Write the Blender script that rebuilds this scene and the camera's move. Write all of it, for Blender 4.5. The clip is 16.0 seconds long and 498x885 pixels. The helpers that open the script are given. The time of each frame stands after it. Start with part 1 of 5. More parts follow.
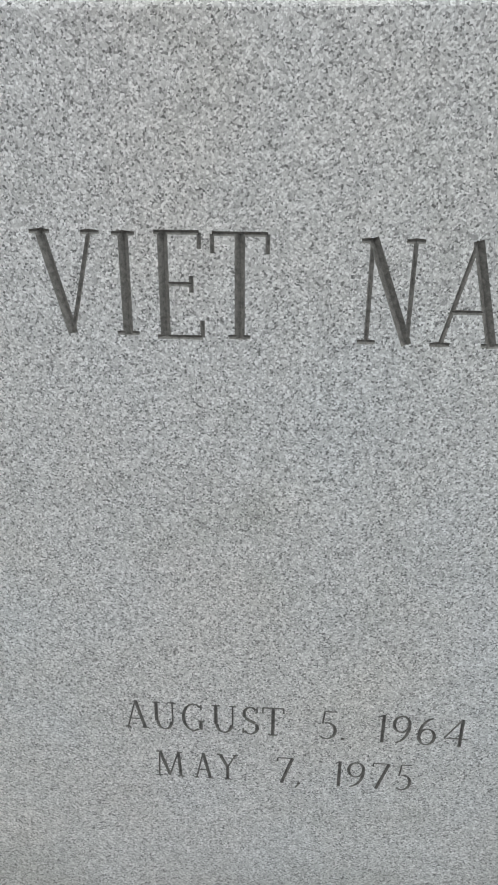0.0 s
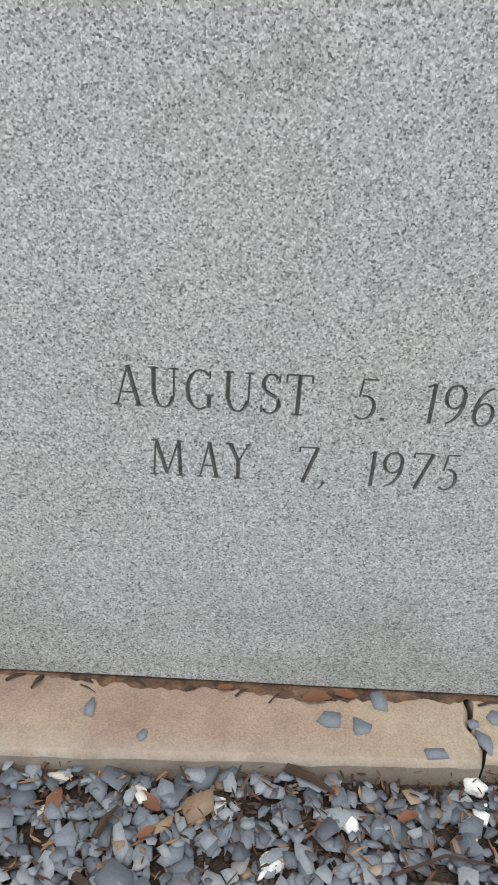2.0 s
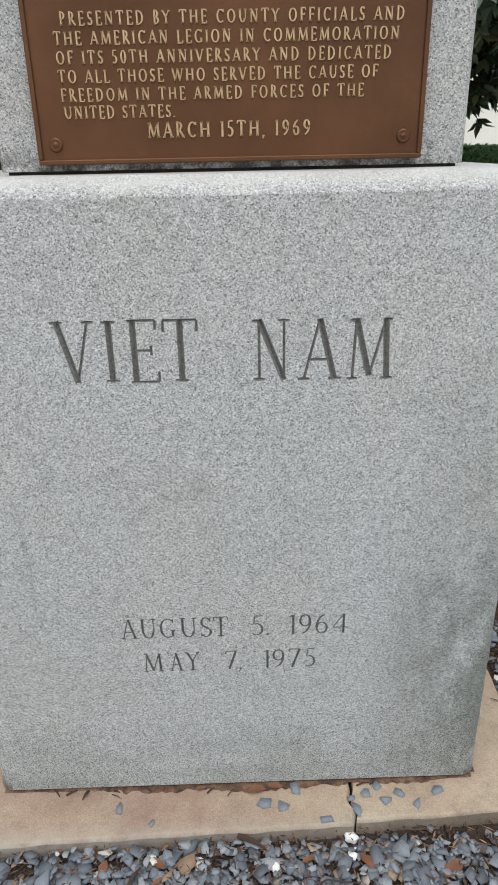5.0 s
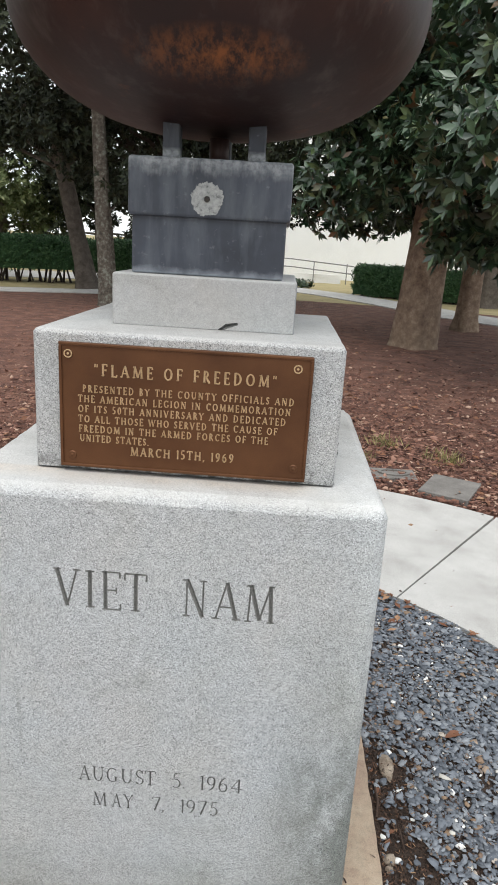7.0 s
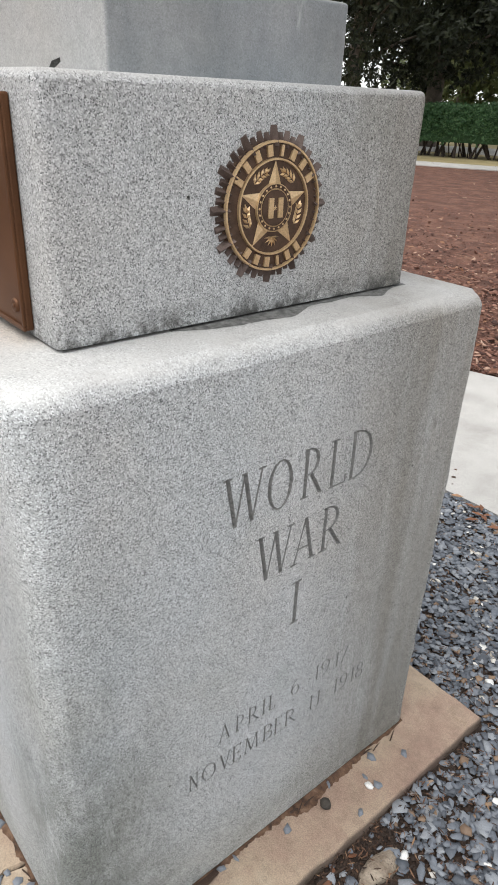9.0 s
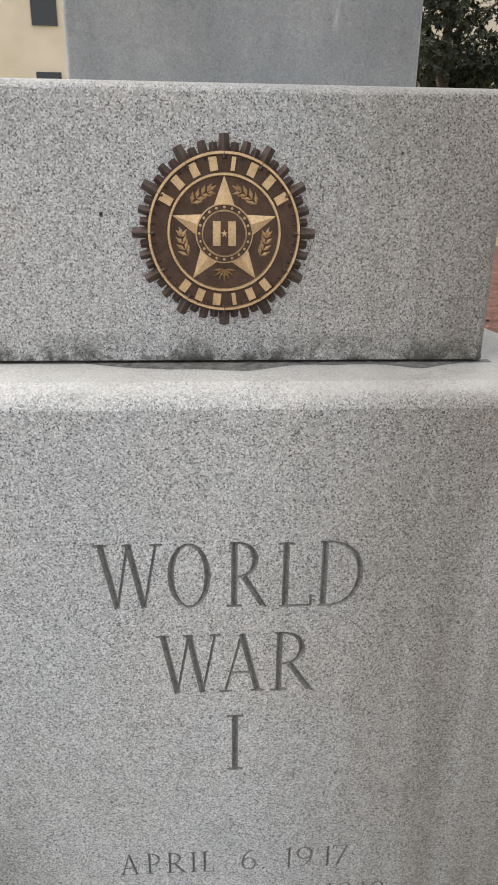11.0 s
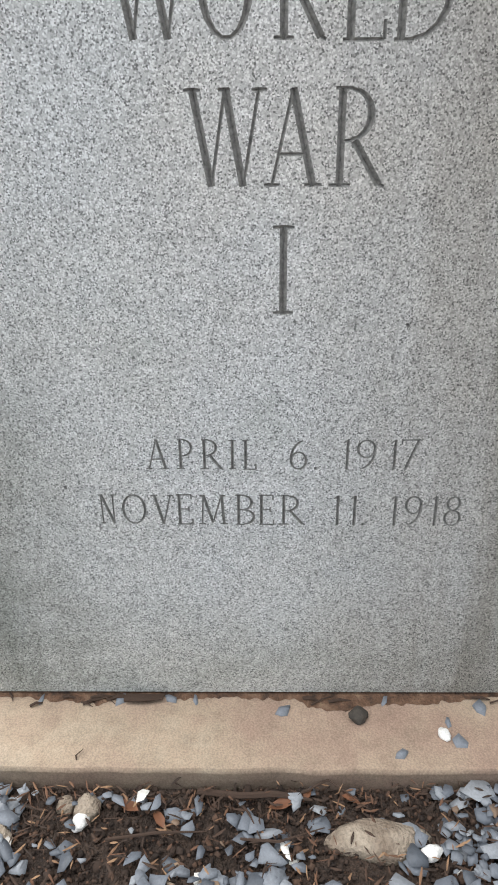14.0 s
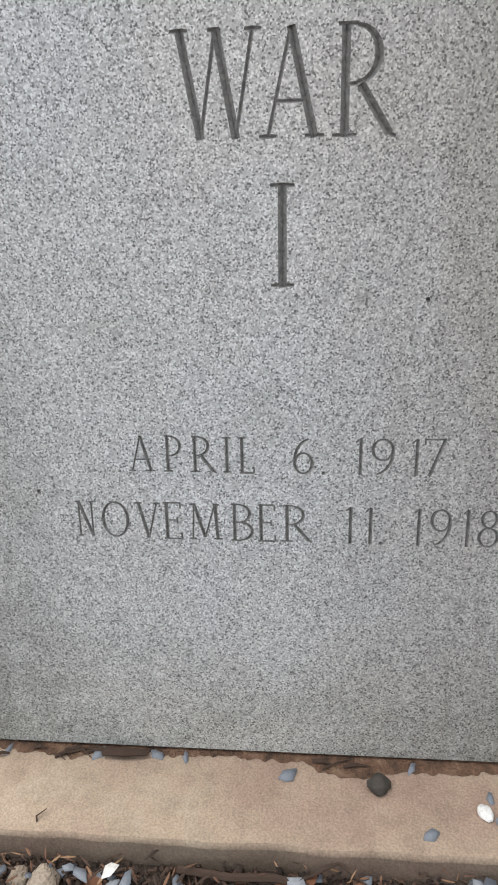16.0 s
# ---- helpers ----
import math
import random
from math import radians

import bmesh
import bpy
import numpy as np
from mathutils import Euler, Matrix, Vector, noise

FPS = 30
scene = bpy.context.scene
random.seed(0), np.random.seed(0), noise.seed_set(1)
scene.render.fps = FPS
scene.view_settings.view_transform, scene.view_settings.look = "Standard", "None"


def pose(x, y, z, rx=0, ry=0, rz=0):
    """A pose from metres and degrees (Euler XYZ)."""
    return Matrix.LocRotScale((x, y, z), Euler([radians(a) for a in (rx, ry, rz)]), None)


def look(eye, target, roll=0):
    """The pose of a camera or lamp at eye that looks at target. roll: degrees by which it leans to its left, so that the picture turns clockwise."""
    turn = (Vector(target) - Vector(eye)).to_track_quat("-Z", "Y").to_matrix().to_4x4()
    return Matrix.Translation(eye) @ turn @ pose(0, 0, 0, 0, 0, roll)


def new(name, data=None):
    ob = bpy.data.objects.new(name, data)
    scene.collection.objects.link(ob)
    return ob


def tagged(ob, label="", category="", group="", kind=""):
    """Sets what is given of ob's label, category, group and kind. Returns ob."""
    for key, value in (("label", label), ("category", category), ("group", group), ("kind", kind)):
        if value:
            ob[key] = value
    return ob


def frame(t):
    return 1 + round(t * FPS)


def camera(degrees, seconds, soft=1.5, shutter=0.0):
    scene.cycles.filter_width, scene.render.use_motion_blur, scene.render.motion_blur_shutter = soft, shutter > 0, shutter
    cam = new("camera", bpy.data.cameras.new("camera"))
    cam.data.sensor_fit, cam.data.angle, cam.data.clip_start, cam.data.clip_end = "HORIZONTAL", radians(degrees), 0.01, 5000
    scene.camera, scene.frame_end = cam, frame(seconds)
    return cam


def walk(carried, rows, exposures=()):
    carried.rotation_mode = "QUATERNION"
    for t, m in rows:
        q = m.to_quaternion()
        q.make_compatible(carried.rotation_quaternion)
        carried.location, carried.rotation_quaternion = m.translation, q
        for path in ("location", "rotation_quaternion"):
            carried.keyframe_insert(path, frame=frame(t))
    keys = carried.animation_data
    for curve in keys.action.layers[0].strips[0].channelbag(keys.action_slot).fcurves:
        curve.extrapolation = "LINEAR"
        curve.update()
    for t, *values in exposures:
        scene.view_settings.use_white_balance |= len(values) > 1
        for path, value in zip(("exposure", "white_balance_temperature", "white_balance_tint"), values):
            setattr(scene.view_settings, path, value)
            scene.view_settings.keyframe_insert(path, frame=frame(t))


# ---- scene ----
cam = camera(40.8, 16.0, soft=1.7)
PATH = [
    (0, (-0.015, -1.131, 1.092), (-0.135, 0.713, 0.327), 0.5),
    (0.5, (-0.042, -1.118, 0.981), (-0.163, 0.711, 0.183), 0.5),
    (1, (-0.086, -1.101, 0.853), (-0.186, 0.716, 0.023), 0.9),
    (1.5, (-0.085, -1.095, 0.767), (-0.09, 0.636, -0.235), 2.5),
    (2, (-0.078, -1.111, 0.734), (-0.055, 0.647, -0.22), 3.7),
    (2.5, (-0.011, -1.106, 0.757), (-0.075, 0.699, -0.102), 1.4),
    (3, (0.066, -1.12, 0.757), (0.087, 0.72, -0.027), 0.8),
    (3.5, (0.017, -1.133, 0.835), (0.107, 0.737, 0.131), 0.3),
    (4, (0.024, -1.188, 0.939), (0.057, 0.686, 0.242), 1.2),
    (4.2, (0.019, -1.221, 0.981), (0.063, 0.664, 0.313), 0.2),
    (6.3, (0.021, -1.994, 1.73), (0.048, -0.303, 0.662), -2.1),
    (6.5, (0.0, -2.013, 1.753), (0.135, -0.167, 0.997), 0.4),
    (7, (0.231, -1.888, 1.784), (0.158, 0.028, 1.216), 3.4),
    (7.5, (0.504, -1.673, 1.725), (0.198, 0.237, 1.214), 1.0),
    (8, (0.809, -1.344, 1.717), (0.225, 0.493, 1.182), 0.6),
    (8.5, (1.132, -1.079, 1.645), (0.118, 0.456, 0.86), 2.0),
    (9, (1.188, -0.732, 1.552), (-0.16, 0.429, 0.637), 2.5),
    (9.2, (1.219, -0.601, 1.565), (-0.251, 0.354, 0.602), 1.6),
    (11.3, (1.278, -0.025, 1.404), (-0.591, -0.033, 0.693), 1.4),
    (11.5, (1.303, -0.018, 1.371), (-0.552, -0.116, 0.63), 1.2),
    (12, (1.377, 0.005, 1.345), (-0.495, -0.084, 0.647), 0.6),
    (12.5, (1.412, 0.001, 1.26), (-0.426, -0.062, 0.473), 0.9),
    (13, (1.385, 0.018, 1.109), (-0.47, -0.074, 0.366), -0.6),
    (13.5, (1.345, 0.006, 0.977), (-0.476, -0.116, 0.158), -1.6),
    (14, (1.292, -0.034, 0.848), (-0.524, -0.065, 0.012), -0.6),
    (14.5, (1.252, -0.112, 0.783), (-0.555, -0.062, -0.073), 1.2),
    (15, (1.224, -0.123, 0.766), (-0.641, -0.174, 0.046), -0.1),
    (15.5, (1.213, -0.056, 0.729), (-0.664, -0.276, 0.073), -1.5),
    (16, (1.217, 0.02, 0.712), (-0.68, -0.149, 0.101), -1.1),
]
EXPOSURES = [(0.0, 0.1, 6400, 7), (1.0, 0.12, 6400, 7), (2.0, 0.22, 6420, 8), (3.0, 0.14, 6400, 7), (4.2, 0.14, 6400, 7), (6.3, 0.38, 6400, 8), (7.0, 0.42, 6420, 8), (7.5, 0.4, 6450, 9), (8.0, 0.5, 6480, 9), (9.2, 0.52, 6580, 10), (11.3, 0.49, 6760, 11), (12.3, 0.54, 6700, 10), (13.0, 0.6, 6600, 10), (13.5, 0.74, 6500, 9), (14.5, 0.76, 6500, 9), (15.5, 0.65, 6560, 10), (16.0, 0.66, 6560, 10)]
walk(cam, [(t, look(eye, target, roll)) for t, eye, target, roll in PATH], EXPOSURES)

# ---- sky and sun: a bright overcast winter day ----
world = bpy.data.worlds.new("overcast_sky")
scene.world = world
world.use_nodes = True
wn = world.node_tree
sky = wn.nodes.new("ShaderNodeTexSky")
sky.sky_type, sky.sun_disc = "NISHITA", False
sky.sun_elevation, sky.sun_rotation = radians(68), radians(180)
cloud = wn.nodes.new("ShaderNodeMix")
cloud.data_type = "RGBA"
cloud.inputs[0].default_value = 0.85
wn.links.new(sky.outputs[0], cloud.inputs[6])
cloud.inputs[7].default_value = (8.75, 9.0, 9.25, 1)
wn.links.new(cloud.outputs[2], wn.nodes["Background"].inputs[0])
wn.nodes["Background"].inputs[1].default_value = 0.117
sun = new("sun", bpy.data.lights.new("sun", "SUN"))
sun.data.energy, sun.data.angle, sun.data.color = 2.1, radians(50), (1.0, 0.97, 0.93)
sun.matrix_world = look((-0.5, -5, 12.5), (0, 0, 0))


# ---- materials ----
def material(name, rough=0.8, metal=0.0):
    m = bpy.data.materials.new(name)
    m.use_nodes = True
    nt = m.node_tree
    b = nt.nodes["Principled BSDF"]
    b.inputs["Roughness"].default_value, b.inputs["Metallic"].default_value = rough, metal
    return m, nt, b


def coords(nt):
    return nt.nodes.new("ShaderNodeNewGeometry").outputs["Position"]


def tex(nt, kind, scale, vector, out=0, detail=4.0, rough=0.6, stretch=None):
    """A noise or voronoi texture at so many features a metre."""
    if stretch:
        mp = nt.nodes.new("ShaderNodeMapping")
        mp.inputs["Scale"].default_value = stretch
        nt.links.new(vector, mp.inputs[0])
        vector = mp.outputs[0]
    n = nt.nodes.new("ShaderNodeTexNoise" if kind == "noise" else "ShaderNodeTexVoronoi")
    n.inputs["Scale"].default_value = scale
    if kind == "noise":
        n.inputs["Detail"].default_value, n.inputs["Roughness"].default_value = detail, rough
    nt.links.new(vector, n.inputs["Vector"])
    return n.outputs[out]


def ramp(nt, value, *stops):
    r = nt.nodes.new("ShaderNodeValToRGB")
    while len(r.color_ramp.elements) < len(stops):
        r.color_ramp.elements.new(0.5)
    for e, (p, c) in zip(r.color_ramp.elements, stops):
        c = (c, c, c) if isinstance(c, (int, float)) else c
        e.position, e.color = p, (*c, 1)
    nt.links.new(value, r.inputs[0])
    return r.outputs[0]


def mix(nt, fac, a, b, blend="MIX"):
    m = nt.nodes.new("ShaderNodeMix")
    m.data_type, m.blend_type = "RGBA", blend
    for sock, v in ((m.inputs[0], fac), (m.inputs[6], a), (m.inputs[7], b)):
        if isinstance(v, bpy.types.NodeSocket):
            nt.links.new(v, sock)
        elif isinstance(v, tuple):
            sock.default_value = (*v, 1)
        else:
            sock.default_value = v
    return m.outputs[2]


def bump(nt, bsdf, height, strength, dist):
    b = nt.nodes.new("ShaderNodeBump")
    b.inputs["Strength"].default_value, b.inputs["Distance"].default_value = strength, dist
    nt.links.new(height, b.inputs["Height"])
    nt.links.new(b.outputs[0], bsdf.inputs["Normal"])


def spread(nt, value, a, b):
    """0 at a, 1 at b."""
    n = nt.nodes.new("ShaderNodeMapRange")
    nt.links.new(value, n.inputs[0])
    n.inputs[1].default_value, n.inputs[2].default_value = min(a, b), max(a, b)
    n.inputs[3].default_value, n.inputs[4].default_value = (0.0, 1.0) if a < b else (1.0, 0.0)
    return n.outputs[0]


def drift(nt, value, wander, amount):
    n = nt.nodes.new("ShaderNodeMath")
    n.operation = "MULTIPLY_ADD"
    nt.links.new(wander, n.inputs[0])
    n.inputs[1].default_value = amount
    nt.links.new(value, n.inputs[2])
    return n.outputs[0]


def times(nt, first, *rest):
    for other in rest:
        n = nt.nodes.new("ShaderNodeMath")
        n.operation = "MULTIPLY"
        nt.links.new(first, n.inputs[0])
        nt.links.new(other, n.inputs[1])
        first = n.outputs[0]
    return first


def granite(name, tone=1.0, warm=0.0, algae=False, runs_and_dimming=False, contrast=1.0, side_wash_and_shade=False):
    m, nt, b = material(name, 0.72)
    p = coords(nt)
    cell = tex(nt, "voronoi", 560, p, 1)
    sep = nt.nodes.new("ShaderNodeSeparateColor")
    nt.links.new(cell, sep.inputs[0])
    k = [tone * (0.42 + contrast * (v - 0.42)) for v in (0.11, 0.26, 0.39, 0.48, 0.68)]
    grain = ramp(nt, sep.outputs[0], (0.0, k[0]), (0.12, k[1]), (0.35, k[2]), (0.7, k[3]), (1.0, k[4]))
    fine = ramp(nt, tex(nt, "noise", 300, p, detail=3), (0.3, 0.66), (0.7, 1.0))
    col = mix(nt, 0.45, grain, fine, "MULTIPLY")
    mottle = ramp(nt, tex(nt, "noise", 42, p, detail=5, rough=0.65), (0.3, 0.9), (0.7, 1.05))
    col = mix(nt, 1.0, col, mottle, "MULTIPLY")
    # rust-brown, blue-grey and green weather stains with soft outlines
    brown = ramp(nt, tex(nt, "noise", 3.1, p, detail=6), (0.4, 0.0), (0.8, 0.7 + warm))
    col = mix(nt, brown, col, mix(nt, 1.0, col, (1.0, 0.94, 0.86), "MULTIPLY"))
    cool = ramp(nt, tex(nt, "noise", 1.7, p, detail=3, stretch=(1, 1, 0.5)), (0.3, 0.0), (0.75, 0.8))
    col = mix(nt, cool, col, mix(nt, 1.0, col, (0.94, 1.0, 1.03), "MULTIPLY"))
    dirt = ramp(nt, tex(nt, "noise", 5.5, p, detail=8, rough=0.75), (0.55, 0.0), (0.75, 0.65))
    col = mix(nt, dirt, col, mix(nt, 1.0, col, (0.62, 0.65, 0.6), "MULTIPLY"))
    if algae:
        # green-black algae round one damp upright edge
        edge = nt.nodes.new("ShaderNodeVectorMath")
        edge.operation = "DISTANCE"
        flat = nt.nodes.new("ShaderNodeVectorMath")
        flat.operation = "MULTIPLY"
        nt.links.new(p, flat.inputs[0])
        flat.inputs[1].default_value = (1, 1, 0.28)
        nt.links.new(flat.outputs[0], edge.inputs[0])
        edge.inputs[1].default_value = (0.46, -0.46, 0.07)
        near = ramp(nt, edge.outputs["Value"], (0.05, 1.0), (0.23, 0.0))
        patch = ramp(nt, tex(nt, "noise", 9, p, detail=9, rough=0.75, stretch=(1, 1, 0.5)), (0.38, 0.1), (0.57, 0.95))
        col = mix(nt, mix(nt, 1.0, near, patch, "MULTIPLY"), col, mix(nt, 1.0, col, (0.44, 0.455, 0.42), "MULTIPLY"))
    if runs_and_dimming:
        # brown water runs on the far part of one side, its dimming painted in too
        sep2 = nt.nodes.new("ShaderNodeSeparateXYZ")
        nt.links.new(p, sep2.inputs[0])
        side = ramp(nt, sep2.outputs[1], (-0.04, 0.0), (0.27, 1.0))
        runs = ramp(nt, tex(nt, "noise", 7, p, detail=6, stretch=(1, 1.6, 0.12)), (0.32, 0.4), (0.58, 1.0))
        col = mix(nt, mix(nt, 1.0, side, runs, "MULTIPLY"), col, mix(nt, 1.0, col, (0.55, 0.52, 0.475), "MULTIPLY"))
        # black growth along the open joint under the upper stone
        foot = nt.nodes.new("ShaderNodeMapRange")
        nt.links.new(sep2.outputs[2], foot.inputs[0])
        for i, v in ((1, 1.244), (2, 1.285), (3, 1.0), (4, 0.0)):
            foot.inputs[i].default_value = v
        above = nt.nodes.new("ShaderNodeMath")
        above.operation = "GREATER_THAN"
        nt.links.new(sep2.outputs[2], above.inputs[0])
        above.inputs[1].default_value = 1.2415
        growth = ramp(nt, tex(nt, "noise", 30, p, detail=9, rough=0.75), (0.42, 0.0), (0.58, 0.95))
        black = mix(nt, 1.0, mix(nt, 1.0, foot.outputs[0], growth, "MULTIPLY"), above.outputs[0], "MULTIPLY")
        col = mix(nt, black, col, (0.035, 0.034, 0.03))
        if algae:
            # a rusty wash on the ledge under the plaque
            wander = tex(nt, "noise", 14, p, detail=8, rough=0.7)
            on_top = spread(nt, sep2.outputs[2], 1.222, 1.236)
            wash = times(nt, on_top, spread(nt, drift(nt, sep2.outputs[1], wander, 0.08), -0.415, -0.37), spread(nt, sep2.outputs[1], -0.365, -0.375), spread(nt, sep2.outputs[0], 0.36, 0.3))
            col = mix(nt, wash, col, mix(nt, 1.0, col, (0.92, 0.76, 0.62), "MULTIPLY"))
    # sky brightness painted pale on upper faces, where the grain hardly shows
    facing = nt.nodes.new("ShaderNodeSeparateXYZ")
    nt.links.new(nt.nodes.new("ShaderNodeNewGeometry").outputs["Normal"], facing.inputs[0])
    sky_lit = times(nt, spread(nt, facing.outputs[2], 0.35, 0.85), ramp(nt, tex(nt, "noise", 11, p, detail=7, rough=0.7), (0.25, 0.25), (0.6, 0.7)))
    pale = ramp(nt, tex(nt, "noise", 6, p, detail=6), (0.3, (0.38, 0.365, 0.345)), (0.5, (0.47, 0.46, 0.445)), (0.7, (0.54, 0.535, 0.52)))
    col = mix(nt, sky_lit, col, pale)
    if side_wash_and_shade:
        # one side: slate-blue wash from the black stone above plus painted shade; white lime trails
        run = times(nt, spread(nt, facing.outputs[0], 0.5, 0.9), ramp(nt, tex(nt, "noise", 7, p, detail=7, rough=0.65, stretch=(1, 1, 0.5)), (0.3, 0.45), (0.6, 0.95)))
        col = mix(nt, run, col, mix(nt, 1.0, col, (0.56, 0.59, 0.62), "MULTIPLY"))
        trail = ramp(nt, tex(nt, "noise", 17, p, detail=5, stretch=(1, 1, 0.18)), (0.66, 0.0), (0.72, 0.5))
        col = mix(nt, trail, col, (0.55, 0.56, 0.56))
    if algae:
        place = nt.nodes.new("ShaderNodeSeparateXYZ")
        size = nt.nodes.new("ShaderNodeVectorMath")
        size.operation = "ABSOLUTE"
        nt.links.new(p, size.inputs[0])
        nt.links.new(size.outputs[0], place.inputs[0])
        ragged = tex(nt, "noise", 8, p, detail=8, rough=0.7, stretch=(1, 1, 0.4))
        # weathered arrises: a pale skin a hand wide beside the upright edges
        arris = times(nt, spread(nt, drift(nt, place.outputs[0], ragged, 0.09), 0.46, 0.54), spread(nt, drift(nt, place.outputs[1], ragged, 0.09), 0.45, 0.52), spread(nt, place.outputs[2], 0.5, 0.85))
        col = mix(nt, times(nt, arris, ramp(nt, ragged, (0.2, 0.3), (0.7, 0.7))), col, mix(nt, 1.0, col, (1.3, 1.31, 1.3), "MULTIPLY"))
        # splashed-up grime with a ragged upper edge round the foot, plus painted shade
        foot_grime_shade = times(nt, spread(nt, drift(nt, place.outputs[2], tex(nt, "noise", 5, p, detail=7, rough=0.65, stretch=(1, 1, 2.5)), 0.24), 0.36, 0.17), ramp(nt, tex(nt, "noise", 4, p, detail=6, stretch=(1, 1, 5)), (0.3, 0.25), (0.65, 0.9)))
        col = mix(nt, foot_grime_shade, col, mix(nt, 1.0, col, (0.66, 0.68, 0.65), "MULTIPLY"))
        # thin dark drip lines below the upper edge
        drip = times(nt, ramp(nt, tex(nt, "noise", 26, p, detail=4, stretch=(1, 1, 0.1)), (0.62, 0.0), (0.7, 0.55)), ramp(nt, tex(nt, "noise", 3.5, p, detail=4), (0.5, 0.0), (0.62, 1.0)))
        col = mix(nt, drip, col, mix(nt, 1.0, col, (0.6, 0.6, 0.57), "MULTIPLY"))
    nt.links.new(col, b.inputs["Base Color"])
    bump(nt, b, mix(nt, 0.5, grain, fine), 0.45, 0.0014)
    return m


def plain(name, stops, scale, rough=0.8, metal=0.0, bumps=(0.3, 0.004), detail=6, stretch=None, fine=None):
    """Noise between some colours, with a second, finer noise over it."""
    m, nt, b = material(name, rough, metal)
    p = coords(nt)
    n = tex(nt, "noise", scale, p, detail=detail, stretch=stretch)
    col = ramp(nt, n, *stops)
    f = tex(nt, "noise", fine or scale * 9, p, detail=3)
    col = mix(nt, 0.7, col, ramp(nt, f, (0.3, 0.65), (0.7, 1.1)), "MULTIPLY")
    nt.links.new(col, b.inputs["Base Color"])
    bump(nt, b, f, *bumps)
    return m


def per_island(name, stops, rough=0.7, bumps=(0.3, 0.002), scale=300, source="Random Per Island", spec=0.5):
    m, nt, b = material(name, rough)
    g = nt.nodes.new("ShaderNodeNewGeometry")
    col = ramp(nt, g.outputs[source], *stops)
    f = tex(nt, "noise", scale, g.outputs["Position"], detail=3)
    col = mix(nt, 0.6, col, ramp(nt, f, (0.3, 0.7), (0.7, 1.15)), "MULTIPLY")
    nt.links.new(col, b.inputs["Base Color"])
    b.inputs["Specular IOR Level"].default_value = spec
    bump(nt, b, f, *bumps)
    return m


GRANITE = granite("weathered_granite", 0.98, runs_and_dimming=True, contrast=1.02)
GRANITE_BASE = granite("algae_stained_granite", 1.06, algae=True, runs_and_dimming=True, contrast=1.02)
GRANITE_PLINTH = granite("pale_granite", 1.04, contrast=0.25, side_wash_and_shade=True)
# cut-face colours: the grooves' shade is painted in together with their dirt
CUT = plain("shade_and_dirt_engraving", [(0.3, (0.085, 0.085, 0.08)), (0.7, (0.24, 0.235, 0.22))], 220)
SIDE_CUT = plain("faint_shade_and_dirt_engraving", [(0.3, (0.11, 0.11, 0.106)), (0.7, (0.29, 0.29, 0.28))], 200)
FINE_CUT = plain("shade_and_grime_fine_engraving", [(0.3, (0.07, 0.07, 0.067)), (0.7, (0.19, 0.185, 0.175))], 160)
MORTAR = plain("dark_joint", [(0.3, (0.02, 0.018, 0.015)), (0.7, (0.06, 0.05, 0.04))], 40)
BRONZE = plain("brown_bronze", [(0.3, (0.10, 0.042, 0.018)), (0.7, (0.16, 0.07, 0.03))], 7, 0.45, 0.55, (0.15, 0.001), fine=600)
BRIGHT_BRONZE = plain("polished_bronze", [(0.3, (0.54, 0.38, 0.21)), (0.7, (0.72, 0.53, 0.32))], 40, 0.42, 0.6, (0.1, 0.0005))
DARK_BRONZE = plain("dark_patinated_bronze", [(0.3, (0.06, 0.036, 0.024)), (0.7, (0.115, 0.07, 0.048))], 60, 0.5, 0.5, (0.2, 0.001))
RAY_BRONZE = plain("grey_brown_bronze", [(0.3, (0.085, 0.06, 0.05)), (0.7, (0.15, 0.11, 0.095))], 70, 0.55, 0.4, (0.2, 0.001))
SOIL = plain("damp_soil", [(0.3, (0.032, 0.021, 0.016)), (0.7, (0.095, 0.062, 0.045))], 30, 0.95, bumps=(1.0, 0.02), fine=160)
FOOT_DIRT = plain("dirt_and_leaf_crumbs", [(0.3, (0.04, 0.025, 0.017)), (0.5, (0.13, 0.07, 0.042)), (0.7, (0.22, 0.14, 0.09))], 45, 0.95, bumps=(1.0, 0.006), fine=220)
STAIN = plain("grime", [(0.3, (0.06, 0.06, 0.057)), (0.5, (0.13, 0.13, 0.124)), (0.7, (0.24, 0.238, 0.228))], 90, 0.85, bumps=(0.4, 0.0015))
SLATE = per_island("slate_chips", [(0.0, (0.064, 0.072, 0.086)), (0.3, (0.11, 0.124, 0.147)), (0.6, (0.158, 0.174, 0.2)), (0.91, (0.245, 0.26, 0.28)), (0.93, (0.16, 0.105, 0.07)), (0.972, (0.24, 0.16, 0.1)), (0.984, (0.5, 0.47, 0.42)), (1.0, (0.75, 0.75, 0.73))], 0.6)
LITTER = per_island("wood_and_leaf_litter", [(0.0, (0.026, 0.016, 0.011)), (0.5, (0.06, 0.034, 0.022)), (0.8, (0.13, 0.064, 0.037)), (1.0, (0.3, 0.185, 0.105))], 0.9)
CRUMB = per_island("soil_crumb", [(0.0, (0.018, 0.011, 0.008)), (0.7, (0.05, 0.031, 0.022)), (1.0, (0.11, 0.06, 0.038))], 0.95)
STRAW = per_island("pine_straw", [(0.0, (0.035, 0.015, 0.011)), (0.4, (0.105, 0.044, 0.03)), (0.75, (0.2, 0.095, 0.066)), (0.92, (0.3, 0.165, 0.12)), (1.0, (0.48, 0.34, 0.25))], 0.95)
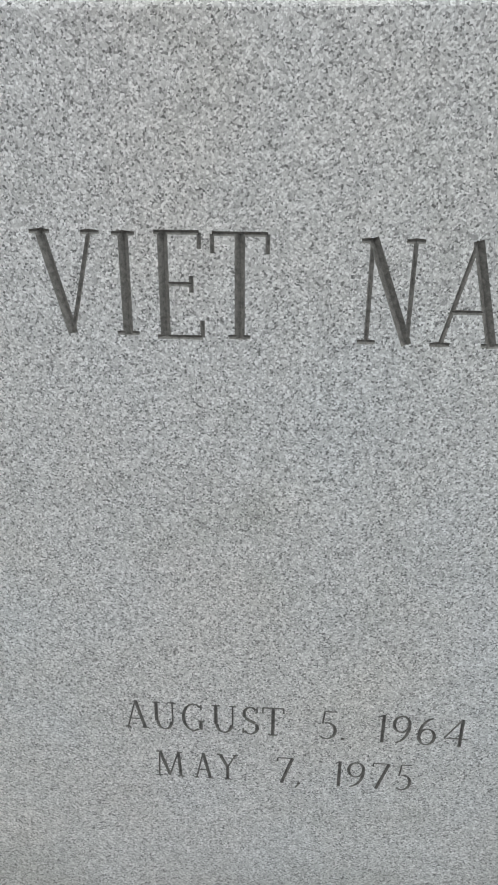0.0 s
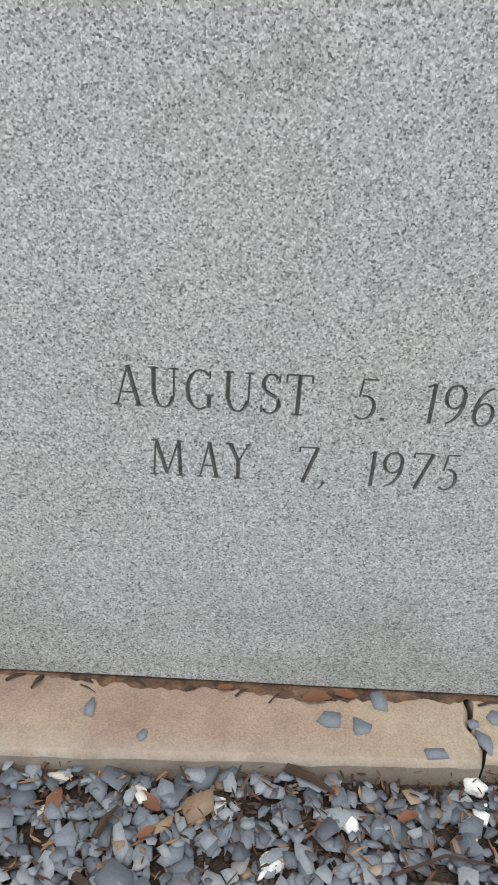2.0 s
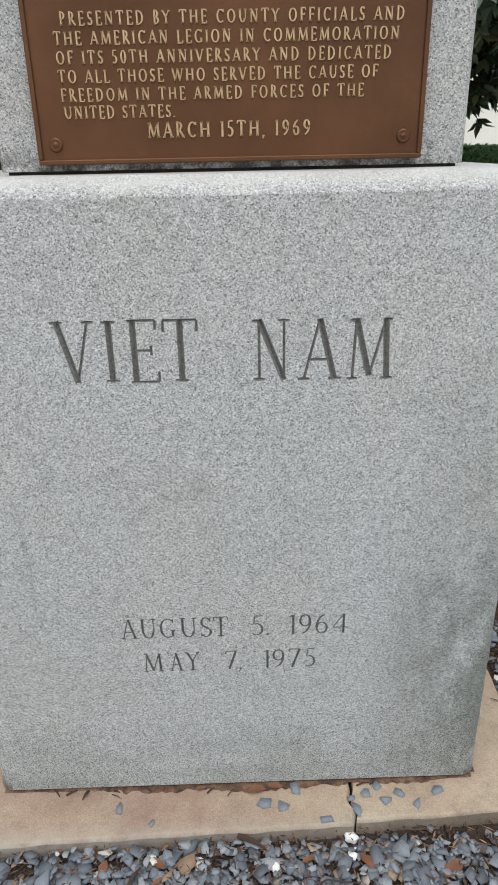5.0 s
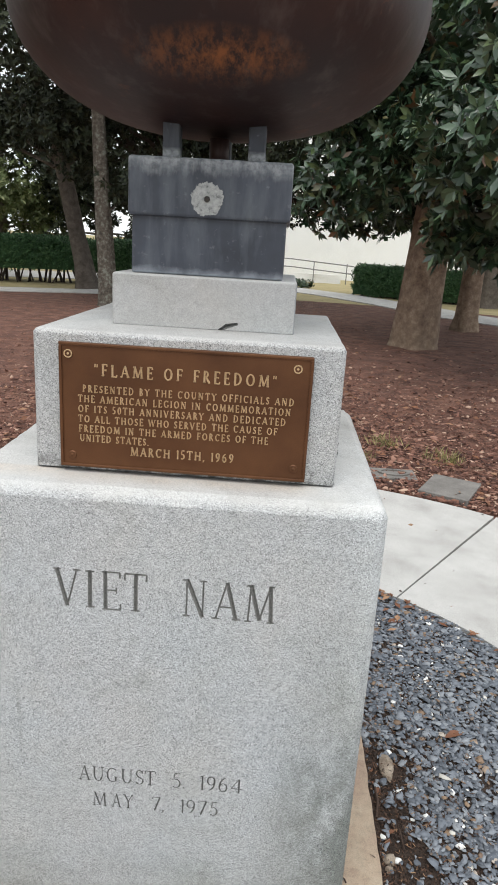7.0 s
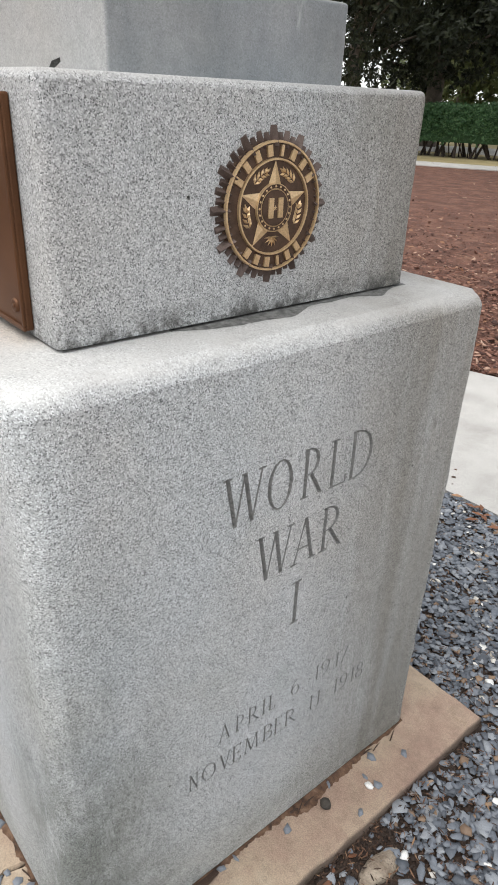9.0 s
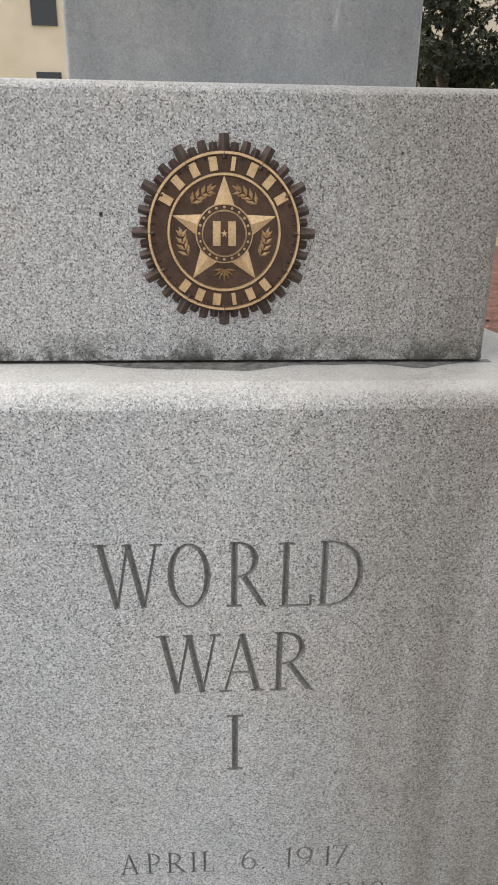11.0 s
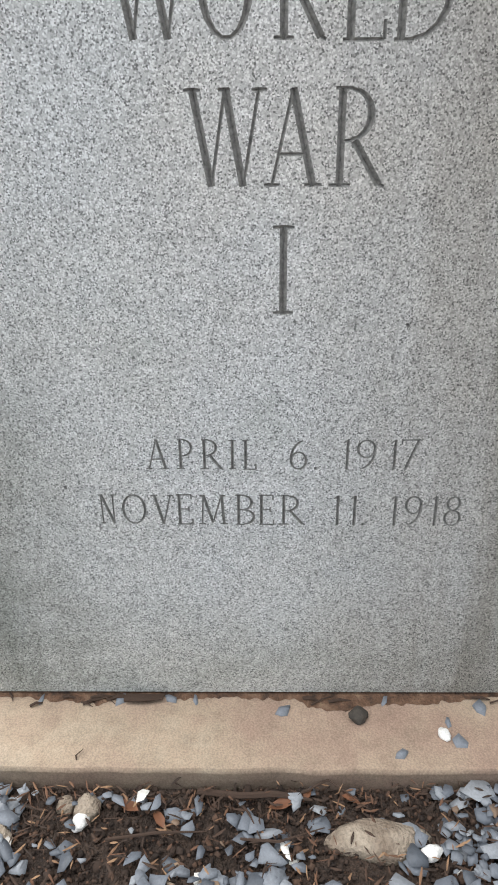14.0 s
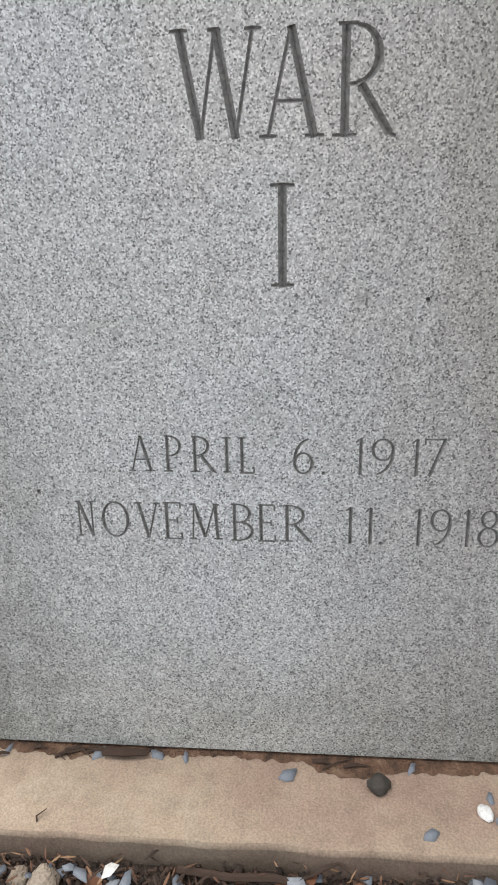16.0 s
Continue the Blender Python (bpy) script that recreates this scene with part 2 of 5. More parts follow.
MULCH = plain("red_brown_mulch", [(0.25, (0.062, 0.027, 0.018)), (0.5, (0.135, 0.06, 0.04)), (0.75, (0.235, 0.122, 0.08))], 3.2, 0.95, bumps=(1.0, 0.04), detail=12, fine=30)
CONCRETE = plain("pale_concrete", [(0.25, (0.31, 0.298, 0.28)), (0.5, (0.42, 0.408, 0.388)), (0.75, (0.5, 0.487, 0.466))], 3.1, 0.85, bumps=(0.4, 0.004), detail=10, fine=160)
LAWN = plain("dormant_lawn", [(0.3, (0.24, 0.2, 0.09)), (0.7, (0.34, 0.28, 0.14))], 1.2, 0.95, fine=30)
def buff_concrete():
    """Tan concrete, pinkish and ochre in patches, with pale sand grains and a grey, earth-stained outer rim."""
    m, nt, b = material("buff_concrete", 0.88)
    p = coords(nt)
    col = ramp(nt, tex(nt, "noise", 4.5, p, detail=8, rough=0.65), (0.3, (0.25, 0.165, 0.128)), (0.45, (0.31, 0.222, 0.167)), (0.58, (0.36, 0.28, 0.205)), (0.72, (0.42, 0.355, 0.272)))
    col = mix(nt, 0.8, col, ramp(nt, tex(nt, "noise", 34, p, detail=7, rough=0.75), (0.3, 0.7), (0.5, 0.98), (0.7, 1.12)), "MULTIPLY")
    grains = ramp(nt, tex(nt, "noise", 330, p, detail=2), (0.35, 0.72), (0.65, 1.12))
    col = mix(nt, 0.75, col, grains, "MULTIPLY")
    sep = nt.nodes.new("ShaderNodeSeparateXYZ")
    nt.links.new(p, sep.inputs[0])
    wander = tex(nt, "noise", 22, p, detail=7, rough=0.7)
    rim = spread(nt, drift(nt, sep.outputs[2], wander, 0.006), 0.0462, 0.04)
    col = mix(nt, rim, col, mix(nt, 1.0, col, (0.55, 0.54, 0.55), "MULTIPLY"))
    front = times(nt, spread(nt, drift(nt, sep.outputs[1], wander, 0.05), -0.55, -0.59), ramp(nt, wander, (0.35, 0.1), (0.6, 0.75)))
    col = mix(nt, front, col, (0.36, 0.335, 0.29))
    blot = ramp(nt, tex(nt, "noise", 9, p, detail=9, rough=0.75), (0.58, 0.0), (0.68, 0.55))
    col = mix(nt, blot, col, mix(nt, 1.0, col, (0.68, 0.6, 0.52), "MULTIPLY"))
    nt.links.new(col, b.inputs["Base Color"])
    bump(nt, b, mix(nt, 0.5, grains, wander), 0.5, 0.003)
    return m


BUFF = buff_concrete()
BARK = plain("grey_bark", [(0.3, (0.07, 0.055, 0.045)), (0.7, (0.16, 0.135, 0.11))], 6, 0.95, bumps=(0.8, 0.03), fine=26)
DARK_BARK = plain("dark_sapling_bark", [(0.3, (0.03, 0.022, 0.018)), (0.7, (0.08, 0.06, 0.048))], 12, 0.95, bumps=(0.5, 0.006), fine=60)
PALE_BARK = plain("smooth_tan_bark", [(0.3, (0.13, 0.085, 0.058)), (0.5, (0.23, 0.16, 0.11)), (0.7, (0.33, 0.25, 0.18))], 7, 0.9, bumps=(0.6, 0.02), fine=34)
LICHEN_BARK = plain("lichen_spotted_bark", [(0.35, (0.06, 0.05, 0.04)), (0.52, (0.12, 0.1, 0.08)), (0.62, (0.2, 0.205, 0.17))], 11, 0.95, bumps=(0.6, 0.02), fine=40)
WHITE_WALL = plain("white_painted_wall", [(0.3, (0.8, 0.8, 0.79)), (0.7, (0.88, 0.88, 0.87))], 0.8, 0.8, fine=180)
CREAM_WALL = plain("cream_wall", [(0.3, (0.62, 0.54, 0.42)), (0.7, (0.7, 0.62, 0.5))], 0.8, 0.8, fine=180)
STEEL = plain("grey_rail_steel", [(0.3, (0.16, 0.16, 0.16)), (0.7, (0.26, 0.26, 0.26))], 5, 0.5, 0.6)
DARK_GLASS, _nt, _b = material("dark_window_glass", 0.08)
_b.inputs["Base Color"].default_value = (0.012, 0.015, 0.017, 1)
RUBBER, _nt, _b = material("tyre_rubber", 0.85)
_b.inputs["Base Color"].default_value = (0.015, 0.015, 0.016, 1)
CARPAINT, _nt, _b = material("navy_car_paint", 0.25, 0.3)
_b.inputs["Base Color"].default_value = (0.02, 0.028, 0.045, 1)
_b.inputs["Coat Weight"].default_value = 1.0
CHROME, _nt, _b = material("alloy_wheel_metal", 0.3, 1.0)
_b.inputs["Base Color"].default_value = (0.4, 0.4, 0.42, 1)
PLASTIC = plain("grey_lid_plastic", [(0.3, (0.12, 0.11, 0.1)), (0.7, (0.2, 0.185, 0.17))], 9, 0.8)
ROCK = plain("tan_field_stone", [(0.3, (0.2, 0.15, 0.11)), (0.7, (0.45, 0.38, 0.3))], 22, 0.9, bumps=(0.8, 0.01))
WHITE_STONE = plain("white_quartz", [(0.3, (0.6, 0.59, 0.57)), (0.7, (0.8, 0.79, 0.77))], 40, 0.6)
GREENS = {
    "magnolia": [(0.0, (0.016, 0.036, 0.018)), (0.5, (0.038, 0.076, 0.036)), (0.86, (0.075, 0.125, 0.062)), (0.94, (0.12, 0.175, 0.065)), (0.985, (0.12, 0.06, 0.025)), (1.0, (0.2, 0.09, 0.04))],
    "dark_oak": [(0.0, (0.01, 0.014, 0.007)), (0.6, (0.023, 0.031, 0.014)), (1.0, (0.05, 0.058, 0.028))],
    "olive": [(0.0, (0.05, 0.07, 0.022)), (0.6, (0.1, 0.125, 0.045)), (1.0, (0.17, 0.18, 0.08))],
    "box_hedge": [(0.0, (0.018, 0.048, 0.017)), (0.6, (0.04, 0.1, 0.036)), (1.0, (0.085, 0.155, 0.06))],
    "grass": [(0.0, (0.12, 0.12, 0.04)), (1.0, (0.34, 0.29, 0.13))],
    "dry_leaf": [(0.0, (0.1, 0.04, 0.022)), (0.6, (0.2, 0.09, 0.048)), (1.0, (0.33, 0.2, 0.12))],
}
LEAF = {k: per_island(k + "_leaves", v, 0.34 if k == "magnolia" else 0.6, (0.1, 0.002), 60, spec=0.75 if k == "magnolia" else 0.3) for k, v in GREENS.items()}


def black_stone():
    """Black-painted stone with pale lime run-off, heaviest under the cap and at the spout."""
    m, nt, b = material("blue_black_stone", 0.5)
    p = coords(nt)
    base = ramp(nt, tex(nt, "noise", 6, p), (0.3, (0.026, 0.031, 0.043)), (0.7, (0.052, 0.06, 0.08)))
    runs = tex(nt, "noise", 9, p, detail=5, stretch=(2.2, 2.2, 0.5))
    runs = ramp(nt, runs, (0.46, 0.0), (0.74, 0.36))
    col = mix(nt, runs, base, (0.2, 0.225, 0.25))
    specks = ramp(nt, tex(nt, "noise", 60, p, detail=6), (0.62, 0.0), (0.75, 0.45))
    col = mix(nt, specks, col, (0.2, 0.21, 0.23))
    sep = nt.nodes.new("ShaderNodeSeparateXYZ")
    nt.links.new(p, sep.inputs[0])
    wob = nt.nodes.new("ShaderNodeMath")
    wob.operation = "MULTIPLY_ADD"
    nt.links.new(tex(nt, "noise", 28, p, detail=6), wob.inputs[0])
    wob.inputs[1].default_value = 0.045
    nt.links.new(sep.outputs[2], wob.inputs[2])
    rng = nt.nodes.new("ShaderNodeMapRange")
    nt.links.new(wob.outputs[0], rng.inputs[0])
    for i, v in ((1, 1.722), (2, 1.742), (3, 0.55), (4, 0.0)):
        rng.inputs[i].default_value = v
    col = mix(nt, rng.outputs[0], col, (0.33, 0.36, 0.4))
    # white powder and short runs from the cap's upper edge, thin white drips
    powder = times(nt, spread(nt, drift(nt, sep.outputs[2], tex(nt, "noise", 16, p, detail=8, rough=0.7, stretch=(1.6, 1.6, 0.4)), 0.09), 1.975, 2.012), spread(nt, sep.outputs[2], 2.0, 1.99))
    col = mix(nt, times(nt, powder, ramp(nt, tex(nt, "noise", 90, p, detail=4), (0.35, 0.25), (0.6, 0.75))), col, (0.4, 0.42, 0.43))
    drip = ramp(nt, tex(nt, "noise", 15, p, detail=5, stretch=(1.6, 1.6, 0.25)), (0.66, 0.0), (0.71, 0.6))
    col = mix(nt, times(nt, drip, ramp(nt, tex(nt, "noise", 8, p), (0.42, 0.0), (0.6, 1.0))), col, (0.42, 0.45, 0.47))
    nt.links.new(col, b.inputs["Base Color"])
    bump(nt, b, runs, 0.1, 0.002)
    return m


def rusted_metal():
    m, nt, b = material("rust_streaked_metal", 0.55, 0.35)
    p = coords(nt)
    base = ramp(nt, tex(nt, "noise", 3.0, p, detail=8), (0.25, (0.014, 0.008, 0.007)), (0.5, (0.026, 0.01, 0.008)), (0.75, (0.05, 0.017, 0.011)))
    streak = ramp(nt, tex(nt, "noise", 10, p, detail=5, stretch=(2.2, 2.2, 0.3)), (0.52, 0.0), (0.74, 0.4))
    col = mix(nt, streak, base, (0.1, 0.075, 0.066))
    rust = ramp(nt, tex(nt, "noise", 9, p, detail=9, rough=0.7), (0.64, 0.0), (0.78, 0.35))
    spot = nt.nodes.new("ShaderNodeVectorMath")
    spot.operation = "DISTANCE"
    wide = nt.nodes.new("ShaderNodeVectorMath")
    wide.operation = "MULTIPLY"
    nt.links.new(p, wide.inputs[0])
    wide.inputs[1].default_value = (0.6, 1.0, 2.6)
    nt.links.new(wide.outputs[0], spot.inputs[0])
    spot.inputs[1].default_value = (0.045, -0.42, 5.55)
    spot_in = ramp(nt, spot.outputs["Value"], (0.03, 1.0), (0.14, 0.0))
    fire = ramp(nt, tex(nt, "noise", 30, p, detail=9, rough=0.75, stretch=(1.2, 0.6, 0.8)), (0.42, 0.0), (0.6, 0.8))
    col = mix(nt, mix(nt, 1.0, spot_in, fire, "MULTIPLY"), col, (0.3, 0.1, 0.025))
    col = mix(nt, rust, col, (0.3, 0.095, 0.025))
    nt.links.new(col, b.inputs["Base Color"])
    bump(nt, b, tex(nt, "noise", 60, p), 0.25, 0.002)
    return m


BLACK_STONE, RUST = black_stone(), rusted_metal()
LIME = plain("lime_scale", [(0.3, (0.14, 0.145, 0.145)), (0.42, (0.4, 0.41, 0.4)), (0.7, (0.58, 0.59, 0.57))], 110, 0.9, bumps=(0.8, 0.003))


# ---- mesh helpers ----
def smooth(me, on=True):
    me.polygons.foreach_set("use_smooth", [on] * len(me.polygons))
    return me


def mesh_of(bm, name, *mats, shade=False):
    me = bpy.data.meshes.new(name)
    bm.to_mesh(me)
    bm.free()
    for m in mats:
        me.materials.append(m)
    if shade:
        smooth(me)
    return me


def part(name, bm, mat, parent, label="", shade=False):
    """Links a bmesh as one mesh object under a thing or a part."""
    ob = new(name, mesh_of(bm, name, mat, shade=shade))
    ob.parent = parent
    return tagged(ob, label)


def thing(name, label, category, group="", at=(0, 0, 0)):
    ob = new(name)
    ob.location = at
    ob.empty_display_size = 0.1
    return tagged(ob, label, category, group)


def solo(name, bm, mat, label, category, group="", kind="", shade=False):
    return tagged(new(name, mesh_of(bm, name, mat, shade=shade)), label, category, group, kind)


def box(x0, x1, y0, y1, z0, z1, bevel=0.0, seg=2, bm=None):
    b = bmesh.new()
    bmesh.ops.create_cube(b, size=1)
    for v in b.verts:
        v.co = Vector(((x0 + x1) / 2 + v.co.x * (x1 - x0), (y0 + y1) / 2 + v.co.y * (y1 - y0), (z0 + z1) / 2 + v.co.z * (z1 - z0)))
    if bevel:
        bmesh.ops.bevel(b, geom=list(b.edges), offset=bevel, segments=seg, profile=0.5, affect="EDGES", clamp_overlap=True)
    return joined(bm, b)


def block(x0, x1, y0, y1, z0, z1, bevel, seg=4, foot=0.002):
    """A dressed stone: rounded top and upright edges, a sharp sawn foot."""
    b = box(x0, x1, y0, y1, z0, z1)
    low = [e for e in b.edges if all(abs(v.co.z - z0) < 1e-5 for v in e.verts)]
    high = [e for e in b.edges if e not in low]
    bmesh.ops.bevel(b, geom=high, offset=bevel, segments=seg, profile=0.5, affect="EDGES")
    bmesh.ops.subdivide_edges(b, edges=[e for e in b.edges if e.calc_length() > 0.1], cuts=46, use_grid_fill=True)
    for axis, value in ((0, x0), (0, x1), (1, y0), (1, y1), (2, z0), (2, z1)):
        flat = [f for f in b.faces if all(abs(v.co[axis] - value) < 1e-5 for v in f.verts)]
        if len(flat) > 1:
            bmesh.ops.dissolve_faces(b, faces=flat, use_verts=False)
    for v in b.verts:
        x, y, z = v.co
        flats = sum((abs(x - x0) < 1e-5, abs(x - x1) < 1e-5, abs(y - y0) < 1e-5, abs(y - y1) < 1e-5, abs(z - z1) < 1e-5))
        if flats == 0 and z > z0 + 0.001:
            out = Vector((x - (x0 + x1) / 2, y - (y0 + y1) / 2, (z - (z0 + z1) / 2))).normalized()
            v.co -= out * bevel * (0.1 * (1 + noise.noise(v.co * 45)) + 0.12 * max(0, noise.noise(v.co * 14)) * 2)
    return b


def joined(bm, b):
    if bm is None:
        return b
    me = bpy.data.meshes.new("join")
    b.to_mesh(me)
    b.free()
    bm.from_mesh(me)
    bpy.data.meshes.remove(me)
    return bm


def lathe(profile, n=48, centre=(0, 0, 0), bm=None):
    """A turned body from (radius, height) pairs."""
    b = bmesh.new()
    rings = []
    for r, z in profile:
        if r < 1e-6:
            rings.append([b.verts.new((centre[0], centre[1], centre[2] + z))])
        else:
            rings.append([b.verts.new((centre[0] + r * math.cos(2 * math.pi * i / n), centre[1] + r * math.sin(2 * math.pi * i / n), centre[2] + z)) for i in range(n)])
    for a, c in zip(rings, rings[1:]):
        for i in range(n):
            j = (i + 1) % n
            if len(a) == 1:
                b.faces.new((a[0], c[j], c[i]))
            elif len(c) == 1:
                b.faces.new((a[i], a[j], c[0]))
            else:
                b.faces.new((a[i], a[j], c[j], c[i]))
    bmesh.ops.recalc_face_normals(b, faces=b.faces)
    return joined(bm, b)


def tube(points, radii, n=8, bm=None):
    """A tapered limb along a line of points."""
    b = bm or bmesh.new()
    pts = [Vector(p) for p in points]
    radii = radii if isinstance(radii, (list, tuple)) else [radii] * len(pts)
    rings = []
    for i, p in enumerate(pts):
        d = (pts[min(i + 1, len(pts) - 1)] - pts[max(i - 1, 0)]).normalized()
        side = d.cross(Vector((0, 0, 1)) if abs(d.z) < 0.9 else Vector((1, 0, 0))).normalized()
        up = side.cross(d)
        rings.append([b.verts.new(p + radii[i] * (math.cos(2 * math.pi * k / n) * side + math.sin(2 * math.pi * k / n) * up)) for k in range(n)])
    for a, c in zip(rings, rings[1:]):
        for k in range(n):
            b.faces.new((a[k], a[(k + 1) % n], c[(k + 1) % n], c[k]))
    b.faces.new(rings[0])
    b.faces.new(list(reversed(rings[-1])))
    return b


def raw_mesh(name, verts, faces, mat, shade=False):
    """A mesh from arrays of corners and equal-sided faces."""
    me = bpy.data.meshes.new(name)
    verts, faces = np.asarray(verts, np.float32), np.asarray(faces, np.int32)
    me.vertices.add(len(verts))
    me.vertices.foreach_set("co", verts.ravel())
    k = faces.shape[1]
    me.loops.add(faces.size)
    me.loops.foreach_set("vertex_index", faces.ravel())
    me.polygons.add(len(faces))
    me.polygons.foreach_set("loop_start", np.arange(0, faces.size, k, dtype=np.int32))
    me.update(calc_edges=True)
    me.materials.append(mat)
    if shade:
        smooth(me)
    return me


# ---- Roman capitals: strokes of thick (T), thin (h) and swelling round (E) lines, with serifs (s) ----
GLYPHS = {
    "A": (0.72, "h .08,0 .36,1|T .36,1 .64,0|h .18,.34 .54,.34|s .08,0 .17|s .64,0 .19"),
    "B": (0.56, "T .14,0 .14,1|E .25,.75,.2,.25,-90,90|E .25,.26,.25,.26,-90,90|h .07,1 .26,1|h .07,0 .26,0|h .14,.51 .26,.51"),
    "C": (0.7, "E .4,.5,.33,.5,48,312|h .63,.98 .63,.78"),
    "D": (0.74, "T .14,0 .14,1|E .27,.5,.39,.5,-90,90|h .07,1 .28,1|h .07,0 .28,0"),
    "E": (0.54, "T .14,0 .14,1|h .06,1 .48,1|h .06,0 .5,0|h .14,.52 .4,.52|h .48,1 .48,.85|h .5,0 .5,.17|h .4,.44 .4,.6"),
    "F": (0.52, "T .14,0 .14,1|h .06,1 .48,1|h .14,.52 .4,.52|h .48,1 .48,.85|h .4,.44 .4,.6|s .14,0 .18"),
    "G": (0.74, "E .4,.5,.33,.5,50,300|h .63,.97 .63,.78|T .62,.06 .62,.4|s .62,.4 .17"),
    "H": (0.76, "T .14,0 .14,1|T .62,0 .62,1|h .14,.52 .62,.52|s .14,0 .18|s .14,1 .18|s .62,0 .18|s .62,1 .18"),
    "I": (0.28, "T .14,0 .14,1|s .14,0 .19|s .14,1 .19"),
    "L": (0.54, "T .14,0 .14,1|h .06,0 .5,0|h .5,0 .5,.18|s .14,1 .19"),
    "M": (0.9, "h .12,0 .17,1|T .17,1 .45,.06|h .45,.06 .73,1|T .73,1 .79,0|s .12,0 .17|s .79,0 .19|s .13,1 .12|s .77,1 .12"),
    "N": (0.78, "h .14,0 .14,1|T .14,1 .62,0|h .62,0 .62,1|s .14,0 .17|s .1,1 .14|s .62,1 .17"),
    "O": (0.78, "E .39,.5,.34,.5,0,360"),
    "P": (0.54, "T .14,0 .14,1|E .24,.73,.24,.27,-90,90|h .07,1 .25,1|h .14,.46 .25,.46|s .14,0 .19"),
    "R": (0.62, "T .14,0 .14,1|E .24,.74,.23,.26,-90,90|h .07,1 .25,1|h .14,.48 .25,.48|T .28,.48 .56,.02|h .56,.02 .62,0|s .14,0 .19"),
    "S": (0.5, "E .25,.75,.18,.25,35,180|E .25,.76,.18,.26,180,232|T .14,.57 .37,.42|E .25,.25,.2,.25,-145,40|h .41,.97 .41,.8|h .08,.03 .08,.22"),
    "T": (0.66, "T .33,0 .33,1|h .05,1 .61,1|h .05,1 .05,.82|h .61,1 .61,.82|s .33,0 .19"),
    "U": (0.74, "T .14,1 .14,.3|E .37,.3,.23,.3,180,360|h .6,.3 .6,1|s .14,1 .19|s .6,1 .17"),
    "V": (0.72, "T .08,1 .36,0|h .36,0 .64,1|s .08,1 .19|s .64,1 .17"),
    "W": (1.02, "T .08,1 .3,0|h .3,0 .51,1|T .51,1 .73,0|h .73,0 .95,1|s .08,1 .18|s .95,1 .16|s .5,1 .12"),
    "Y": (0.68, "T .06,1 .33,.5|h .33,.5 .6,1|T .33,.5 .33,0|s .06,1 .18|s .6,1 .16|s .33,0 .19"),
    "0": (0.56, "E .28,.5,.23,.5,0,360"),
    "1": (0.3, "T .16,0 .16,1|h .16,1 .05,.9"),
    "3": (0.5, "E .22,.75,.2,.25,-90,130|E .22,.26,.24,.26,-130,90"),
    "4": (0.58, "T .42,0 .42,1|h .42,1 .05,.3|h .05,.3 .56,.3"),
    "5": (0.5, "h .14,1 .42,1|h .14,1 .1,.56|E .2,.31,.24,.31,-130,100"),
    "6": (0.56, "E .28,.3,.22,.3,0,360|E .46,.38,.4,.62,100,180"),
    "7": (0.52, "h .06,1 .47,1|T .47,1 .18,0|h .06,1 .06,.86"),
    "8": (0.54, "E .27,.76,.18,.24,0,360|E .27,.27,.22,.27,0,360"),
    "9": (0.56, "E .28,.7,.22,.3,0,360|E .1,.62,.4,.62,-80,0"),
    ",": (0.2, "T .1,.06 .1,-.02|h .1,-.02 .04,-.16"),
    ".": (0.2, "T .1,.08 .1,0"),
    '"': (0.3, "h .07,1 .05,.74|h .25,1 .23,.74"),
}


def glyph_lines(ch, thick, thin):
    """Lines of one letter: lists of (u, v, half width) in cap heights."""
    lines = []
    for piece in GLYPHS[ch][1].split("|"):
        kind, *pts = piece.split()
        if kind in "Th":
            w = (thick if kind == "T" else thin) / 2
            lines.append([(*map(float, p.split(",")), w) for p in pts])
        elif kind == "s":
            u, v = map(float, pts[0].split(","))
            h = float(pts[1]) / 2 + 0.02
            dv = -thin / 2 if v > 0.2 else thin / 2
            lines.append([(u - h, v + dv, thin * 0.4), (u, v + dv, thin * 0.62), (u + h, v + dv, thin * 0.4)])
        else:
            cu, cv, ru, rv, a0, a1 = map(float, pts[0].split(","))
            n = max(5, int(abs(a1 - a0) / 20))
            arc = []
            for i in range(n + 1):
                a = radians(a0 + (a1 - a0) * i / n)
                w = (thin + (thick - thin) * abs(math.cos(a)) ** 1.5) / 2
                arc.append((cu + (ru - w * 0.6) * math.cos(a), cv + (rv - w * 0.6) * math.sin(a), w))
            lines.append(arc)
    return lines


def lay(text, u0, u1, v, cap, thick=0.125, thin=0.055, apart=False):
    """The lines of a row of letters, spread to fill u0 to u1, letter height cap, foot at v."""
    widths = [0.32 if c == " " else GLYPHS[c][0] for c in text]
    gap = ((u1 - u0) / cap - sum(widths)) / max(1, len(text) - 1)
    squeeze = 1.0
    if gap < -0.06:
        gap = -0.04
        squeeze = ((u1 - u0) / cap - gap * (len(text) - 1)) / sum(widths)
    rows, u = [], u0
    for c, w in zip(text, widths):
        if c != " ":
            lines = [[(u + cap * a * squeeze, v + cap * b, cap * h) for a, b, h in line] for line in glyph_lines(c, thick, thin)]
            rows += [lines] if apart else lines
        u += cap * (w * squeeze + gap)
    return rows


